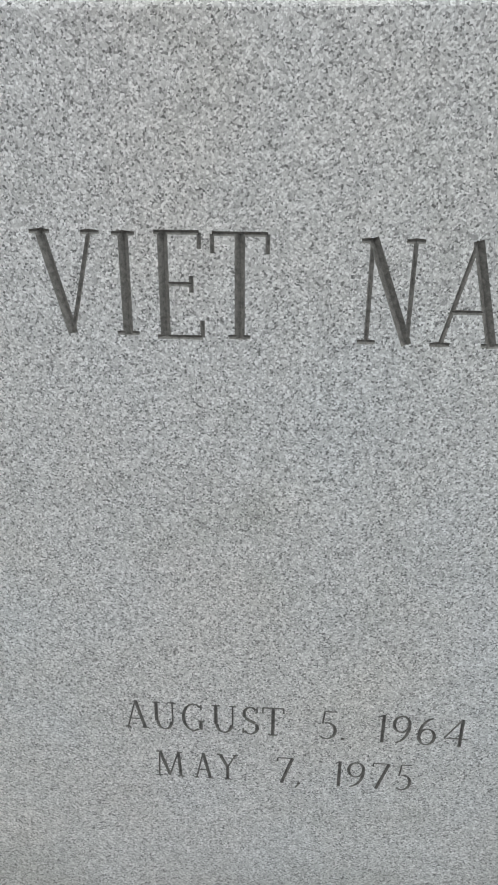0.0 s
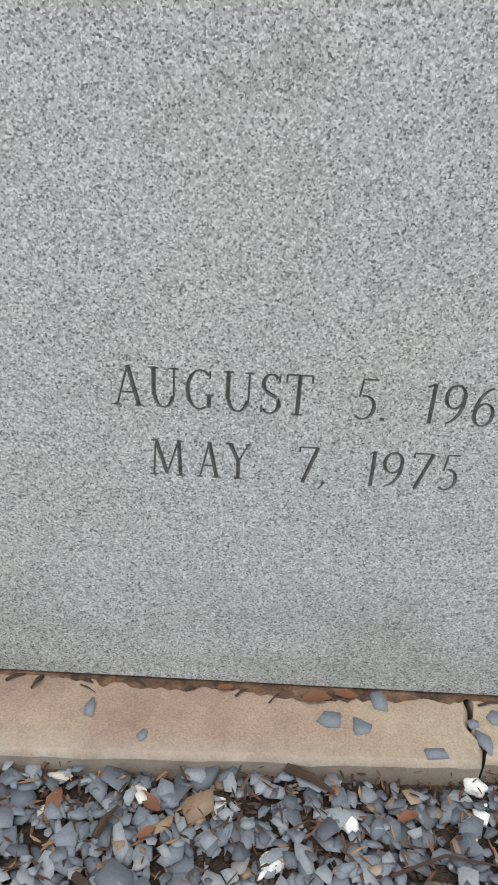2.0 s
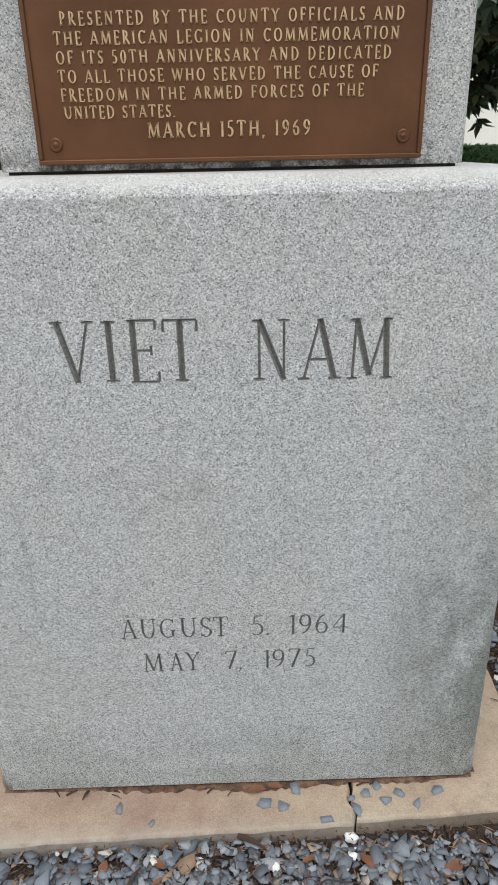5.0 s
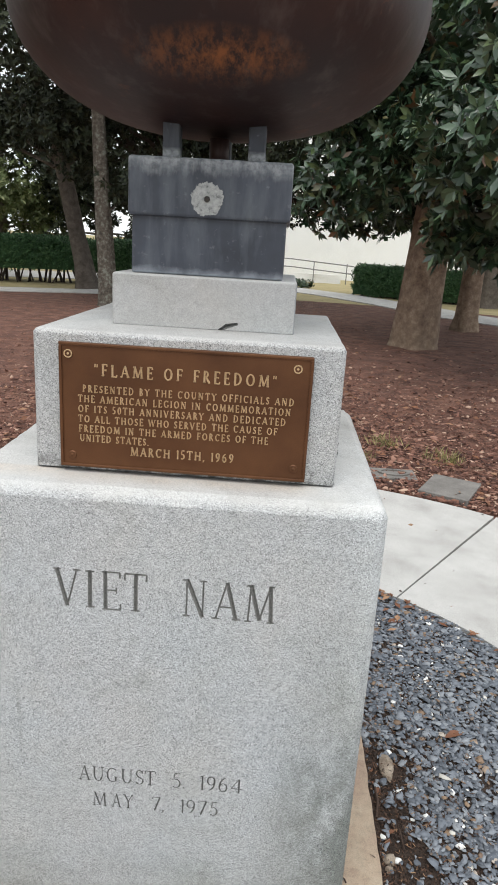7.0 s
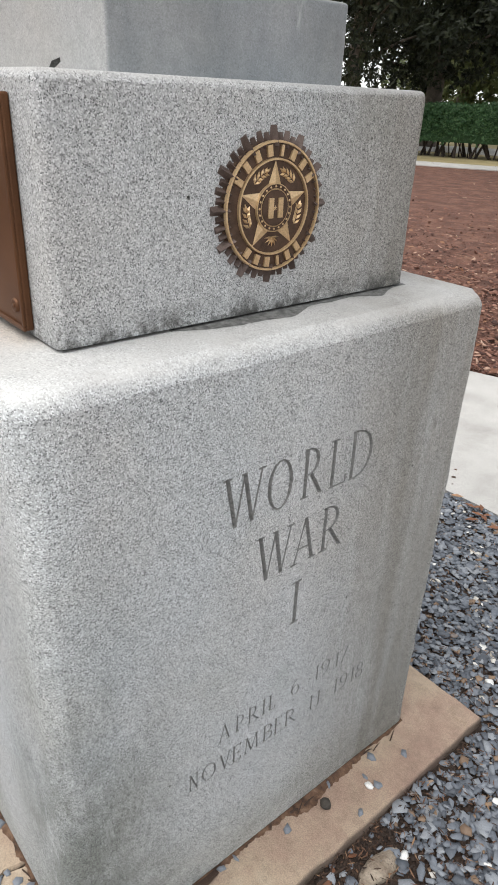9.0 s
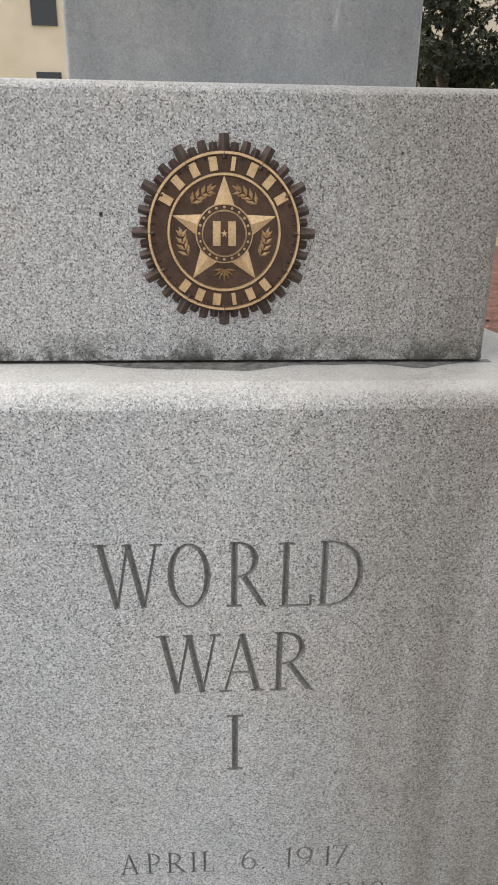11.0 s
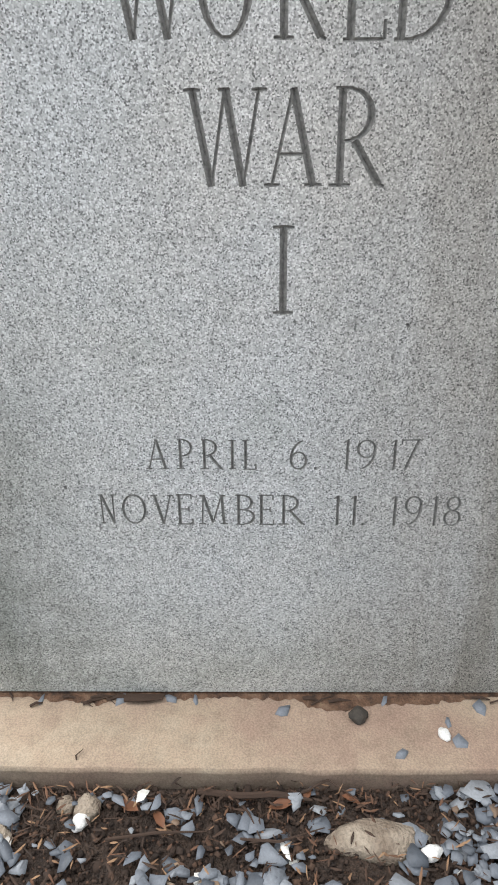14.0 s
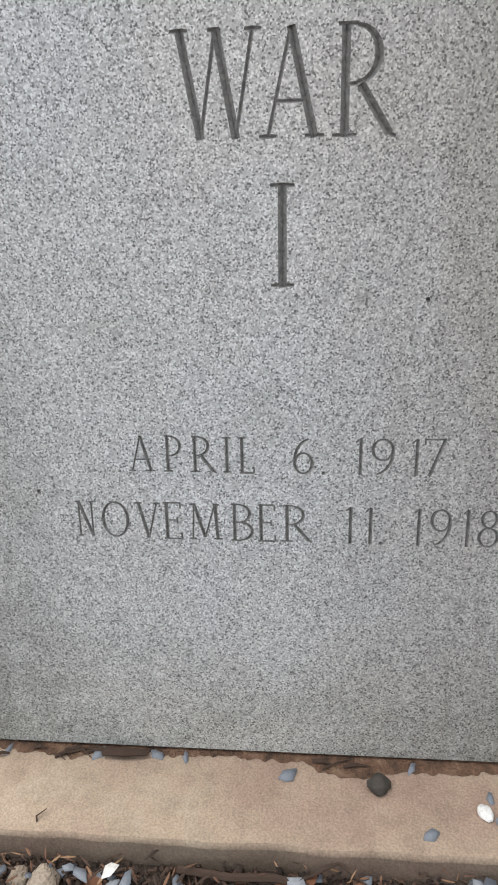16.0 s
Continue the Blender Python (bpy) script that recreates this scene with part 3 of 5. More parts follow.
def offsets(line):
    """The two sides of a line of (u, v, half width)."""
    left, right = [], []
    for i, (u, v, w) in enumerate(line):
        a, b = line[max(i - 1, 0)], line[min(i + 1, len(line) - 1)]
        if abs(line[0][0] - line[-1][0]) < 1e-6 and abs(line[0][1] - line[-1][1]) < 1e-6 and len(line) > 4 and i in (0, len(line) - 1):
            a, b = line[-2], line[1]
        du, dv = b[0] - a[0], b[1] - a[1]
        d = math.hypot(du, dv) or 1
        left.append((u - dv / d * w, v + du / d * w))
        right.append((u + dv / d * w, v - du / d * w))
    return left, right


def cutter(rows, place, depth=1.6, clear=0.0015):
    """Wedges that cut V grooves. place(u, v, n) gives the point n metres proud of the face."""
    b = bmesh.new()
    for line in rows:
        closed = len(line) > 4 and math.hypot(line[0][0] - line[-1][0], line[0][1] - line[-1][1]) < 1e-6
        left, right = offsets(line)
        rings = []
        for (u, v, w), l, r in zip(line, left, right):
            k = (w * depth + clear) / (w * depth)
            lu, lv, ru, rv = u + (l[0] - u) * k, v + (l[1] - v) * k, u + (r[0] - u) * k, v + (r[1] - v) * k
            rings.append([b.verts.new(place(lu, lv, clear)), b.verts.new(place(ru, rv, clear)), b.verts.new(place(u, v, -w * depth))])
        if closed:
            for x in rings.pop():
                b.verts.remove(x)
            pairs = zip(rings, rings[1:] + rings[:1])
        else:
            pairs = list(zip(rings, rings[1:]))
            b.faces.new(rings[0])
            b.faces.new(rings[-1][::-1])
        for p, q in pairs:
            for i in range(3):
                j = (i + 1) % 3
                b.faces.new((p[i], p[j], q[j], q[i]))
    bmesh.ops.recalc_face_normals(b, faces=b.faces)
    return b


def raised(rows, place, height):
    """Raised strokes on a face, with sloping sides."""
    b = bmesh.new()
    for line in rows:
        left, right = offsets(line)
        rings = []
        for (u, v, w), l, r in zip(line, left, right):
            k = 0.7
            rings.append([b.verts.new(place(*l, -0.0005)), b.verts.new(place(u + (l[0] - u) * k, v + (l[1] - v) * k, height)), b.verts.new(place(u + (r[0] - u) * k, v + (r[1] - v) * k, height)), b.verts.new(place(*r, -0.0005))])
        for p, q in zip(rings, rings[1:]):
            for i in range(3):
                b.faces.new((p[i], p[i + 1], q[i + 1], q[i]))
        b.faces.new(rings[0])
        b.faces.new(rings[-1][::-1])
    bmesh.ops.recalc_face_normals(b, faces=b.faces)
    return b


def round_shading(ob):
    """Smooth shading on the worn arrises, flat on the dressed faces and in the cuts."""
    for p in ob.data.polygons:
        p.use_smooth = max(abs(c) for c in p.normal) < 0.9995 and p.material_index == 0


def carve(ob, bm, mat):
    """Cuts the wedges out of the stone and keeps the result as its mesh."""
    knife = new("knife", mesh_of(bm, "knife", mat))
    mod = ob.modifiers.new("cut", "BOOLEAN")
    mod.operation, mod.object, mod.solver, mod.use_self, mod.material_mode = "DIFFERENCE", knife, "EXACT", True, "TRANSFER"
    deps = bpy.context.evaluated_depsgraph_get()
    done = bpy.data.meshes.new_from_object(ob.evaluated_get(deps))
    ob.modifiers.clear()
    ob.data = done
    bpy.data.objects.remove(knife)
    round_shading(ob)


def on_front(y):
    return lambda u, v, n: (u, y - n, v)


def on_right(x):
    return lambda u, v, n: (x + n, u, v)


# ---- ground, gravel bed and ring walk ----
def disc(r0, r1, a0, a1, z, n, depth=0.0):
    """A flat ring sector, with sides and a base when it has depth."""
    b = bmesh.new()
    top = [[b.verts.new((r * math.cos(a0 + (a1 - a0) * i / n), r * math.sin(a0 + (a1 - a0) * i / n), z)) for i in range(n + 1)] for r in (r0, r1)]
    for i in range(n):
        b.faces.new((top[0][i], top[1][i], top[1][i + 1], top[0][i + 1]))
    if depth:
        ext = bmesh.ops.extrude_face_region(b, geom=list(b.faces))
        bmesh.ops.translate(b, verts=[g for g in ext["geom"] if isinstance(g, bmesh.types.BMVert)], vec=(0, 0, -depth))
        bmesh.ops.recalc_face_normals(b, faces=b.faces)
    return b


def ground_sheet():
    """One sheet to the horizon, with a dip for the gravel bed and gentle unevenness in the mulch."""
    b = bmesh.new()
    radii = [0.0, 0.6, 1.2, 1.64, 1.66, 3.2, 3.23] + [3.5 + 0.35 * i for i in range(30)] + [15, 17, 19, 20, 22, 26, 32, 45, 80, 200, 600, 2000]
    n, rings = 120, []
    for r in radii:
        if r == 0:
            rings.append([b.verts.new((0, 0, 0.006))])
            continue
        ring = []
        for i in range(n):
            x, y = r * math.cos(2 * math.pi * i / n), r * math.sin(2 * math.pi * i / n)
            z = 0.006 if r < 1.65 else -0.05 if r < 3.22 else 0.02 * noise.noise((x * 0.9, y * 0.9, 0)) if r < 19 else -0.01
            ring.append(b.verts.new((x, y, z)))
        rings.append(ring)
    for a, c in zip(rings, rings[1:]):
        for i in range(n):
            j = (i + 1) % n
            if len(a) == 1:
                b.faces.new((a[0], c[i], c[j]))
            else:
                b.faces.new((a[i], c[i], c[j], a[j]))
    me = mesh_of(b, "ground", SOIL, MULCH, LAWN, shade=True)
    for p in me.polygons:
        r = math.hypot(p.center.x, p.center.y)
        p.material_index = 0 if r < 1.66 else 1 if r < 21 else 2
    return tagged(new("ground", me), "red-brown mulch and soil ground under the trees", "ground", kind="structure")


ground_sheet()
walk_ring = tagged(new("pavement"), "pale concrete ring walk round the gravel bed", "pavement", kind="structure")
for k in range(5):
    a0, a1 = radians(55.0 + 72 * k) + 0.003, radians(55.0 + 72 * (k + 1)) - 0.003
    part("concrete_panel", disc(1.65, 3.215, a0, a1, 0.02, 40, 0.1), CONCRETE, walk_ring)

# foundation slab, cracked across near the front
slab = thing("foundation_slab", "buff-orange concrete foundation slab with a crack and worn edges", "slab")


def slab_piece(corners):
    b = bmesh.new()
    pts = []
    for (x0, y0), (x1, y1) in zip(corners, corners[1:] + corners[:1]):
        n = max(2, int(math.hypot(x1 - x0, y1 - y0) / 0.02))
        for i in range(n):
            x, y = x0 + (x1 - x0) * i / n, y0 + (y1 - y0) * i / n
            pts.append((x + 0.004 * noise.noise((x * 18, y * 18, 3)), y + 0.004 * noise.noise((x * 18, y * 18, 7))))
    cx, cy = sum(p[0] for p in pts) / len(pts), sum(p[1] for p in pts) / len(pts)
    low = [b.verts.new((x, y, -0.06)) for x, y in pts]
    mid = [b.verts.new((x, y, 0.038 + 0.003 * noise.noise((x * 30, y * 30, 1)))) for x, y in pts]
    top = [b.verts.new((x + (cx - x) * 0.012, y + (cy - y) * 0.012, 0.045)) for x, y in pts]
    m = len(pts)
    for a, c in ((low, mid), (mid, top)):
        for i in range(m):
            b.faces.new((a[i], a[(i + 1) % m], c[(i + 1) % m], c[i]))
    b.faces.new(top)
    bmesh.ops.recalc_face_normals(b, faces=b.faces)
    return b


part("slab_piece", slab_piece([(-0.628, -0.622), (0.226, -0.598), (0.237, -0.572), (0.222, -0.55), (0.229, -0.52), (0.234, -0.3), (0.234, 0.65), (-0.628, 0.65)]), BUFF, slab)
part("slab_piece", slab_piece([(0.232, -0.592), (0.628, -0.577), (0.637, -0.4), (0.637, 0.24), (0.629, 0.648), (0.236, 0.65), (0.238, -0.3), (0.235, -0.52), (0.227, -0.55), (0.243, -0.572)]), BUFF, slab)

# ---- the monument, stone by stone ----
tagged(new("mortar_bed", mesh_of(box(-0.488, 0.488, -0.488, 0.458, 0.045, 0.052), "mortar_bed", MORTAR)), "dark mortar bed under the granite block", "mortar")
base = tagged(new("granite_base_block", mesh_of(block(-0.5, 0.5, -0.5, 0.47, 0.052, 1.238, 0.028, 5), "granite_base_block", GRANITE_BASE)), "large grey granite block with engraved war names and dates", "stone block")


def cut_letters(text, cap, foot, thick=0.1, thin=0.05):
    """Lines of single letters, each "char left right", stretched to those edges; foot gives the base line at the left and the right end."""
    items = [t.split(":") for t in text.split()]
    first, last = float(items[0][1]), float(items[-1][2])
    rows = []
    for ch, a, b in items:
        a, b = float(a), float(b)
        lines = glyph_lines(ch, thick, thin)
        lo = min(u - w * 0.7 for line in lines for u, v, w in line)
        hi = max(u + w * 0.7 for line in lines for u, v, w in line)
        base_v = foot[0] + (foot[1] - foot[0]) * ((a + b) / 2 - first) / max(1e-6, last - first)
        rows += [[(a + (u - lo) / (hi - lo) * (b - a), base_v + v * cap, w * cap) for u, v, w in line] for line in lines]
    return rows


rows = cut_letters("V:-.263:-.195 I:-.186:-.162 E:-.147:-.1 T:-.093:-.039 N:.043:.102 A:.113:.183 M:.19:.264", 0.097, (0.94, 0.933), 0.1, 0.045)
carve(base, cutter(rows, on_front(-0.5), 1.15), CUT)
rows = cut_letters("A:-.21:-.178 U:-.174:-.143 G:-.136:-.108 U:-.1:-.068 S:-.061:-.041 T:-.037:-.01 5:.034:.055 .:.059:.067 1:.103:.113 9:.122:.144 6:.153:.175 4:.184:.213", 0.044, (0.437, 0.436), 0.1)
rows += cut_letters("M:-.174:-.135 A:-.124:-.098 Y:-.094:-.066 7:-.017:.004 ,:.006:.014 1:.056:.064 9:.072:.094 7:.103:.125 5:.134:.153", 0.043, (0.357, 0.358), 0.1)
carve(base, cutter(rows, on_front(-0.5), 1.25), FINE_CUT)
rows = cut_letters("W:-.189:-.099 O:-.093:-.04 R:-.019:.037 L:.048:.096 D:.103:.162", 0.096, (0.937, 0.934), 0.088, 0.04)
rows += cut_letters("W:-.114:-.024 A:-.029:.036 R:.042:.106", 0.097, (0.796, 0.794), 0.088, 0.04) + cut_letters("I:-.019:.008", 0.102, (0.652, 0.652), 0.088, 0.04)
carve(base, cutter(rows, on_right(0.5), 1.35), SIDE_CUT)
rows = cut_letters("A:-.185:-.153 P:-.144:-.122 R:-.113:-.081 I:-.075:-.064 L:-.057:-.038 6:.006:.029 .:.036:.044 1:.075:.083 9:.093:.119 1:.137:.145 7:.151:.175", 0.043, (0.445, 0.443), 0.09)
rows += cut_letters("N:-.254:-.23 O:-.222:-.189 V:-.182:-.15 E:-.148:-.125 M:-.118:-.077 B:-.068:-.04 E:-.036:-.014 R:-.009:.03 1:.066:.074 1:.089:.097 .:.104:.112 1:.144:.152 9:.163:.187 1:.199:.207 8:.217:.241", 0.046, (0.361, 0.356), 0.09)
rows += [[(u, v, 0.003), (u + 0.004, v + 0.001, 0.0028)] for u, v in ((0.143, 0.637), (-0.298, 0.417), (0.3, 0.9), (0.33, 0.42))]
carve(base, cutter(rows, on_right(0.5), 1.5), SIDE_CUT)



def crust(points, low, high, z, mat, label, name, reach=0.014, seed=0, side=(0, -1), jag=0.5):
    """An irregular low bank of dirt along a line; side points away from the stone."""
    b = bmesh.new()
    (x0, y0), (x1, y1) = points
    n = int(math.hypot(x1 - x0, y1 - y0) / 0.003)
    rows = []
    for i in range(n + 1):
        x, y = x0 + (x1 - x0) * i / n, y0 + (y1 - y0) * i / n
        w = reach * (0.55 + 0.9 * max(-0.4, noise.noise((x * 9, y * 9, seed))) + jag * (noise.noise((x * 25, y * 25, seed)) + 0.7 * noise.noise((x * 97, y * 97, seed))))
        w = max(w * min(1.0, 5 * i / n, 5 * (n - i) / n), 0.0015)
        rows.append([b.verts.new((x + side[0] * o, y + side[1] * o, zz)) for o, zz in ((-0.012, z + high), (w * 0.4, z + high * 0.7), (w, z + low))])
    for a, c in zip(rows, rows[1:]):
        for i in range(2):
            b.faces.new((a[i], a[i + 1], c[i + 1], c[i]))
    bmesh.ops.recalc_face_normals(b, faces=b.faces)
    return solo(name, b, mat, label, "dirt", kind="stuff", shade=True)


crust([(-0.49, -0.5), (0.49, -0.5)], 0.0006, 0.003, 0.045, FOOT_DIRT, "dark dirt and leaf crumbs at the block's foot", "foot_dirt", 0.017, 1)
crust([(0.5, -0.49), (0.5, 0.46)], 0.0006, 0.003, 0.045, FOOT_DIRT, "dark dirt and leaf crumbs at the block's foot", "foot_dirt", 0.022, 2, (1, 0))
crust([(0.38, -0.2), (0.38, 0.35)], 0.0004, 0.0012, 1.238, STAIN, "thin dark damp grime on the stone ledge", "ledge_grime", 0.05, 3, (1, 0), 0.05)
tagged(new("mortar_bed", mesh_of(box(-0.328, 0.372, -0.367, 0.328, 1.238, 1.243), "mortar_bed", MORTAR)), "dark open joint under the upper granite block", "mortar")
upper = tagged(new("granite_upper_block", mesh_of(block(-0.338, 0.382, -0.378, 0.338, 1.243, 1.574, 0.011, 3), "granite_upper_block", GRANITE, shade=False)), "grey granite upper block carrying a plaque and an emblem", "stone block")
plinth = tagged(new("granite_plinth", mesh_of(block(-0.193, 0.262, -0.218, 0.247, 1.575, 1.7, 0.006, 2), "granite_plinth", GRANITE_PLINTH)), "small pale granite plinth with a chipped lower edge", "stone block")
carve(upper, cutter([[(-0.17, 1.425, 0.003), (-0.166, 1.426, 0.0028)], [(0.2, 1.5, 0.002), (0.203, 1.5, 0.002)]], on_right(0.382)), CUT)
carve(plinth, cutter([[(0.075, 1.572, 0.004), (0.095, 1.585, 0.006), (0.122, 1.592, 0.003)]], on_front(-0.218)), STAIN)
pedestal = thing("black_pedestal", "blue-black two-piece stone pedestal with pale lime streaks", "pedestal")
part("lower_block", box(-0.15, 0.225, -0.192, 0.196, 1.701, 1.842, 0.003), BLACK_STONE, pedestal)
part("cap_block", box(-0.158, 0.234, -0.205, 0.206, 1.836, 1.97, 0.007), BLACK_STONE, pedestal)
scale = bmesh.new()
rings = []
for r, y in ((0.038, -0.2052), (0.03, -0.2056), (0.019, -0.2057), (0.007, -0.2062)):
    ring = []
    for i in range(192):
        a = 2 * math.pi * i / 192
        k = r * (1 + (0.06 * noise.noise((math.cos(a) * 2, math.sin(a) * 2, 0.5)) + 0.07 * noise.noise((math.cos(a) * 9, math.sin(a) * 9, 1.5)) + 0.07 * noise.noise((math.cos(a) * 25, math.sin(a) * 25, 1.5))) * (r > 0.03))
        ring.append(scale.verts.new((0.033 + k * math.cos(a), y, 1.88 + k * math.sin(a))))
    rings.append(ring)
for p, q in zip(rings, rings[1:]):
    for i in range(192):
        scale.faces.new((p[i], p[(i + 1) % 192], q[(i + 1) % 192], q[i]))
part("lime_crust", scale, LIME, pedestal, "whitish lime crust round a spout hole")
part("spout_hole", tube([(0.033, -0.209, 1.88), (0.033, -0.2052, 1.88)], 0.0068, 16), MORTAR, pedestal, "small dark spout hole")

# bowl on its legs
BX, BY = 0.036, 0.0
bowl = thing("metal_bowl", "large rust-brown metal fire bowl on short legs", "bowl", at=(0, 0, 0))
profile = [(0.51 * math.sin(a) ** 0.8, 2.325 - 0.28 * math.cos(a)) for a in (radians(3.75 * k) for k in range(24))]
profile += [(0.51, 2.33), (0.508, 2.42), (0.5, 2.5), (0.486, 2.56), (0.46, 2.56), (0.456, 2.5), (0.4, 2.3), (0.2, 2.15), (0.0, 2.12)]
part("shell", lathe(profile, 96, (BX - 0.01, BY, 0)), RUST, bowl, shade=True)
for sx, sy in ((-0.105, -0.11), (0.105, -0.11), (0.0, 0.12)):
    part("leg", box(BX + sx - 0.021, BX + sx + 0.021, BY + sy - 0.021, BY + sy + 0.021, 1.97, 2.06, 0.004), BLACK_STONE, bowl, "dark metal leg with white streaks")
part("feed_pipe", tube([(BX, BY, 1.97), (BX, BY, 2.04)], 0.026, 16), RUST, bowl, shade=True)

# ---- bronze plaque ----
PY = -0.390
plaque = thing("bronze_plaque", "brown bronze dedication plaque with raised polished lettering", "plaque")
part("plate", box(-0.272, 0.31, PY, -0.3782, 1.252, 1.548, 0.003), BRONZE, plaque)
for x0, x1, z0, z1 in ((-0.272, 0.31, 1.541, 1.548), (-0.272, 0.31, 1.252, 1.259), (-0.272, -0.265, 1.259, 1.541), (0.303, 0.31, 1.259, 1.541)):
    part("border", box(x0, x1, PY - 0.004, PY + 0.001, z0, z1, 0.0015), BRONZE, plaque)
for text, u0, u1, v, cap in (
    ('"FLAME OF FREEDOM"', -0.19, 0.228, 1.474, 0.027),
    ("PRESENTED BY THE COUNTY OFFICIALS AND", -0.218, 0.272, 1.434, 0.0165),
    ("THE AMERICAN LEGION IN COMMEMORATION", -0.229, 0.266, 1.41, 0.0165),
    ("OF ITS 50TH ANNIVERSARY AND DEDICATED", -0.229, 0.256, 1.386, 0.0165),
    ("TO ALL THOSE WHO SERVED THE CAUSE OF", -0.229, 0.238, 1.362, 0.0165),
    ("FREEDOM IN THE ARMED FORCES OF THE", -0.228, 0.218, 1.338, 0.0165),
    ("UNITED STATES.", -0.226, -0.062, 1.315, 0.0165),
    ("MARCH 15TH, 1969", -0.105, 0.14, 1.287, 0.021),
):
    for letter in lay(text, u0, u1, v, cap, 0.19, 0.11, apart=True):
        part("letter", raised(letter, on_front(PY), 0.0024), BRIGHT_BRONZE, plaque)
for x, z in ((-0.25, 1.522), (0.275, 1.52), (0.281, 1.283), (-0.244, 1.28)):
    b = lathe([(0.0, 0.004), (0.003, 0.004), (0.0045, 0.002), (0.007, 0.0035), (0.0095, 0.003), (0.0105, 0.0)], 20)
    bmesh.ops.transform(b, matrix=Matrix.Translation((x, PY, z)) @ Matrix.Rotation(radians(90), 4, "X"), verts=b.verts)
    ros = part("rosette", b, BRONZE, plaque, "round screw rosette", shade=True)
    if z > 1.4:
        for r0, r1 in ((0.0, 0.0028), (0.0072, 0.0098)):
            b = lathe([(max(r0, 1e-7), 0.0046), (r1, 0.0046), (r1, 0.002)], 20) if r0 == 0 else lathe([(r0, 0.002), (r0, 0.0046), (r1, 0.0046), (r1, 0.0)], 20)
            bmesh.ops.transform(b, matrix=Matrix.Translation((x, PY, z)) @ Matrix.Rotation(radians(90), 4, "X"), verts=b.verts)
            part("rosette_ring", b, BRIGHT_BRONZE, ros)

# ---- round emblem ----
EX, EY, EZ = 0.382, -0.017, 1.405
face = on_right(EX)
emblem = thing("round_emblem", "round bronze emblem with a star and a ring of rays", "emblem")


def polar(r, a):
    return EY + r * math.sin(a), EZ + r * math.cos(a)


for k in range(48):
    a = 2 * math.pi * k / 48
    big = k % 4 == 0
    r = (0.114 if big else 0.109 if k % 2 == 0 else 0.105) + 0.002 * noise.noise((k, 0, 0))
    w, h = (0.092 if big else 0.078), (0.012 if big else 0.009)
    b = bmesh.new()
    pts = [polar(0.086, a - w), polar(0.086, a + w), polar(r, a + w * 0.58), polar(r, a - w * 0.58)]
    low = [b.verts.new(face(*p, 0.0)) for p in pts]
    ridge = [b.verts.new(face(*polar(0.086, a), h + 0.003)), b.verts.new(face(*polar(r, a), h * 0.6))]
    b.faces.new((low[0], low[3], ridge[1], ridge[0]))
    b.faces.new((low[1], ridge[0], ridge[1], low[2]))
    b.faces.new((low[2], ridge[1], low[3]))
    b.faces.new((low[0], ridge[0], low[1]))
    part("ray", b, RAY_BRONZE, emblem)


def turned(profile, n=64):
    b = lathe(profile, n)
    bmesh.ops.transform(b, matrix=Matrix.Translation((EX, EY, EZ)) @ Matrix.Rotation(radians(90), 4, "Y"), verts=b.verts)
    return b


part("backing", turned([(0.0, 0.004), (0.095, 0.004), (0.097, 0.0)]), DARK_BRONZE, emblem)
part("disc", turned([(0.0, 0.008), (0.093, 0.008), (0.094, 0.0)]), DARK_BRONZE, emblem)
for r0, r1 in ((0.0905, 0.0945), (0.0668, 0.0705), (0.0335, 0.0358), (0.0262, 0.0282)):
    part("ring", turned([(r0, 0.007), (r0 + 0.0006, 0.0125), (r1 - 0.0006, 0.0125), (r1, 0.007)]), BRIGHT_BRONZE, emblem, "polished ring", shade=False)
star = bmesh.new()
tips = [star.verts.new(face(*polar(0.0672 if i % 2 == 0 else 0.028, i * math.pi / 5), 0.009)) for i in range(10)]
peak = star.verts.new(face(*polar(0, 0), 0.0135))
for i in range(10):
    star.faces.new((tips[i], tips[(i + 1) % 10], peak))
part("star", star, BRIGHT_BRONZE, emblem, "polished five-pointed star")
part("hub", turned([(0.0, 0.0132), (0.0258, 0.0132), (0.0262, 0.008)]), DARK_BRONZE, emblem)
part("hub_band", turned([(0.0282, 0.0122), (0.0335, 0.0122)]), DARK_BRONZE, emblem)
for k in range(20):
    b = bmesh.new()
    bmesh.ops.create_icosphere(b, subdivisions=1, radius=0.002)
    bmesh.ops.translate(b, verts=b.verts, vec=face(*polar(0.0308, 2 * math.pi * k / 20), 0.0122))
    part("bead", b, BRIGHT_BRONZE, emblem)


def bar(a, r, w, h, proud=0.0115):
    """A plain raised bar that stands where a letter of the mark stands."""
    b = bmesh.new()
    bmesh.ops.create_cube(b, size=1)
    for v in b.verts:
        u, q = v.co.x * w, v.co.y * h
        y = EY + (r + q) * math.sin(a) + u * math.cos(a)
        z = EZ + (r + q) * math.cos(a) - u * math.sin(a)
        v.co = Vector(face(y, z, 0.008 if v.co.z < 0 else proud))
    return b


for k in range(8):
    part("bar", bar(radians(-61 + 17.2 * k), 0.0807, 0.005 if k == 4 else 0.0098, 0.0158), BRIGHT_BRONZE, emblem)
for k in range(6):
    part("bar", bar(radians(140 + 15.6 * k), 0.0807, 0.005 if k == 2 else 0.0098, 0.0148), BRIGHT_BRONZE, emblem)
for u in (-0.0095, 0.0095):
    part("bar", bar(math.atan2(u, 1e-4), abs(u), 0.029, 0.0095, 0.0155), BRIGHT_BRONZE, emblem)


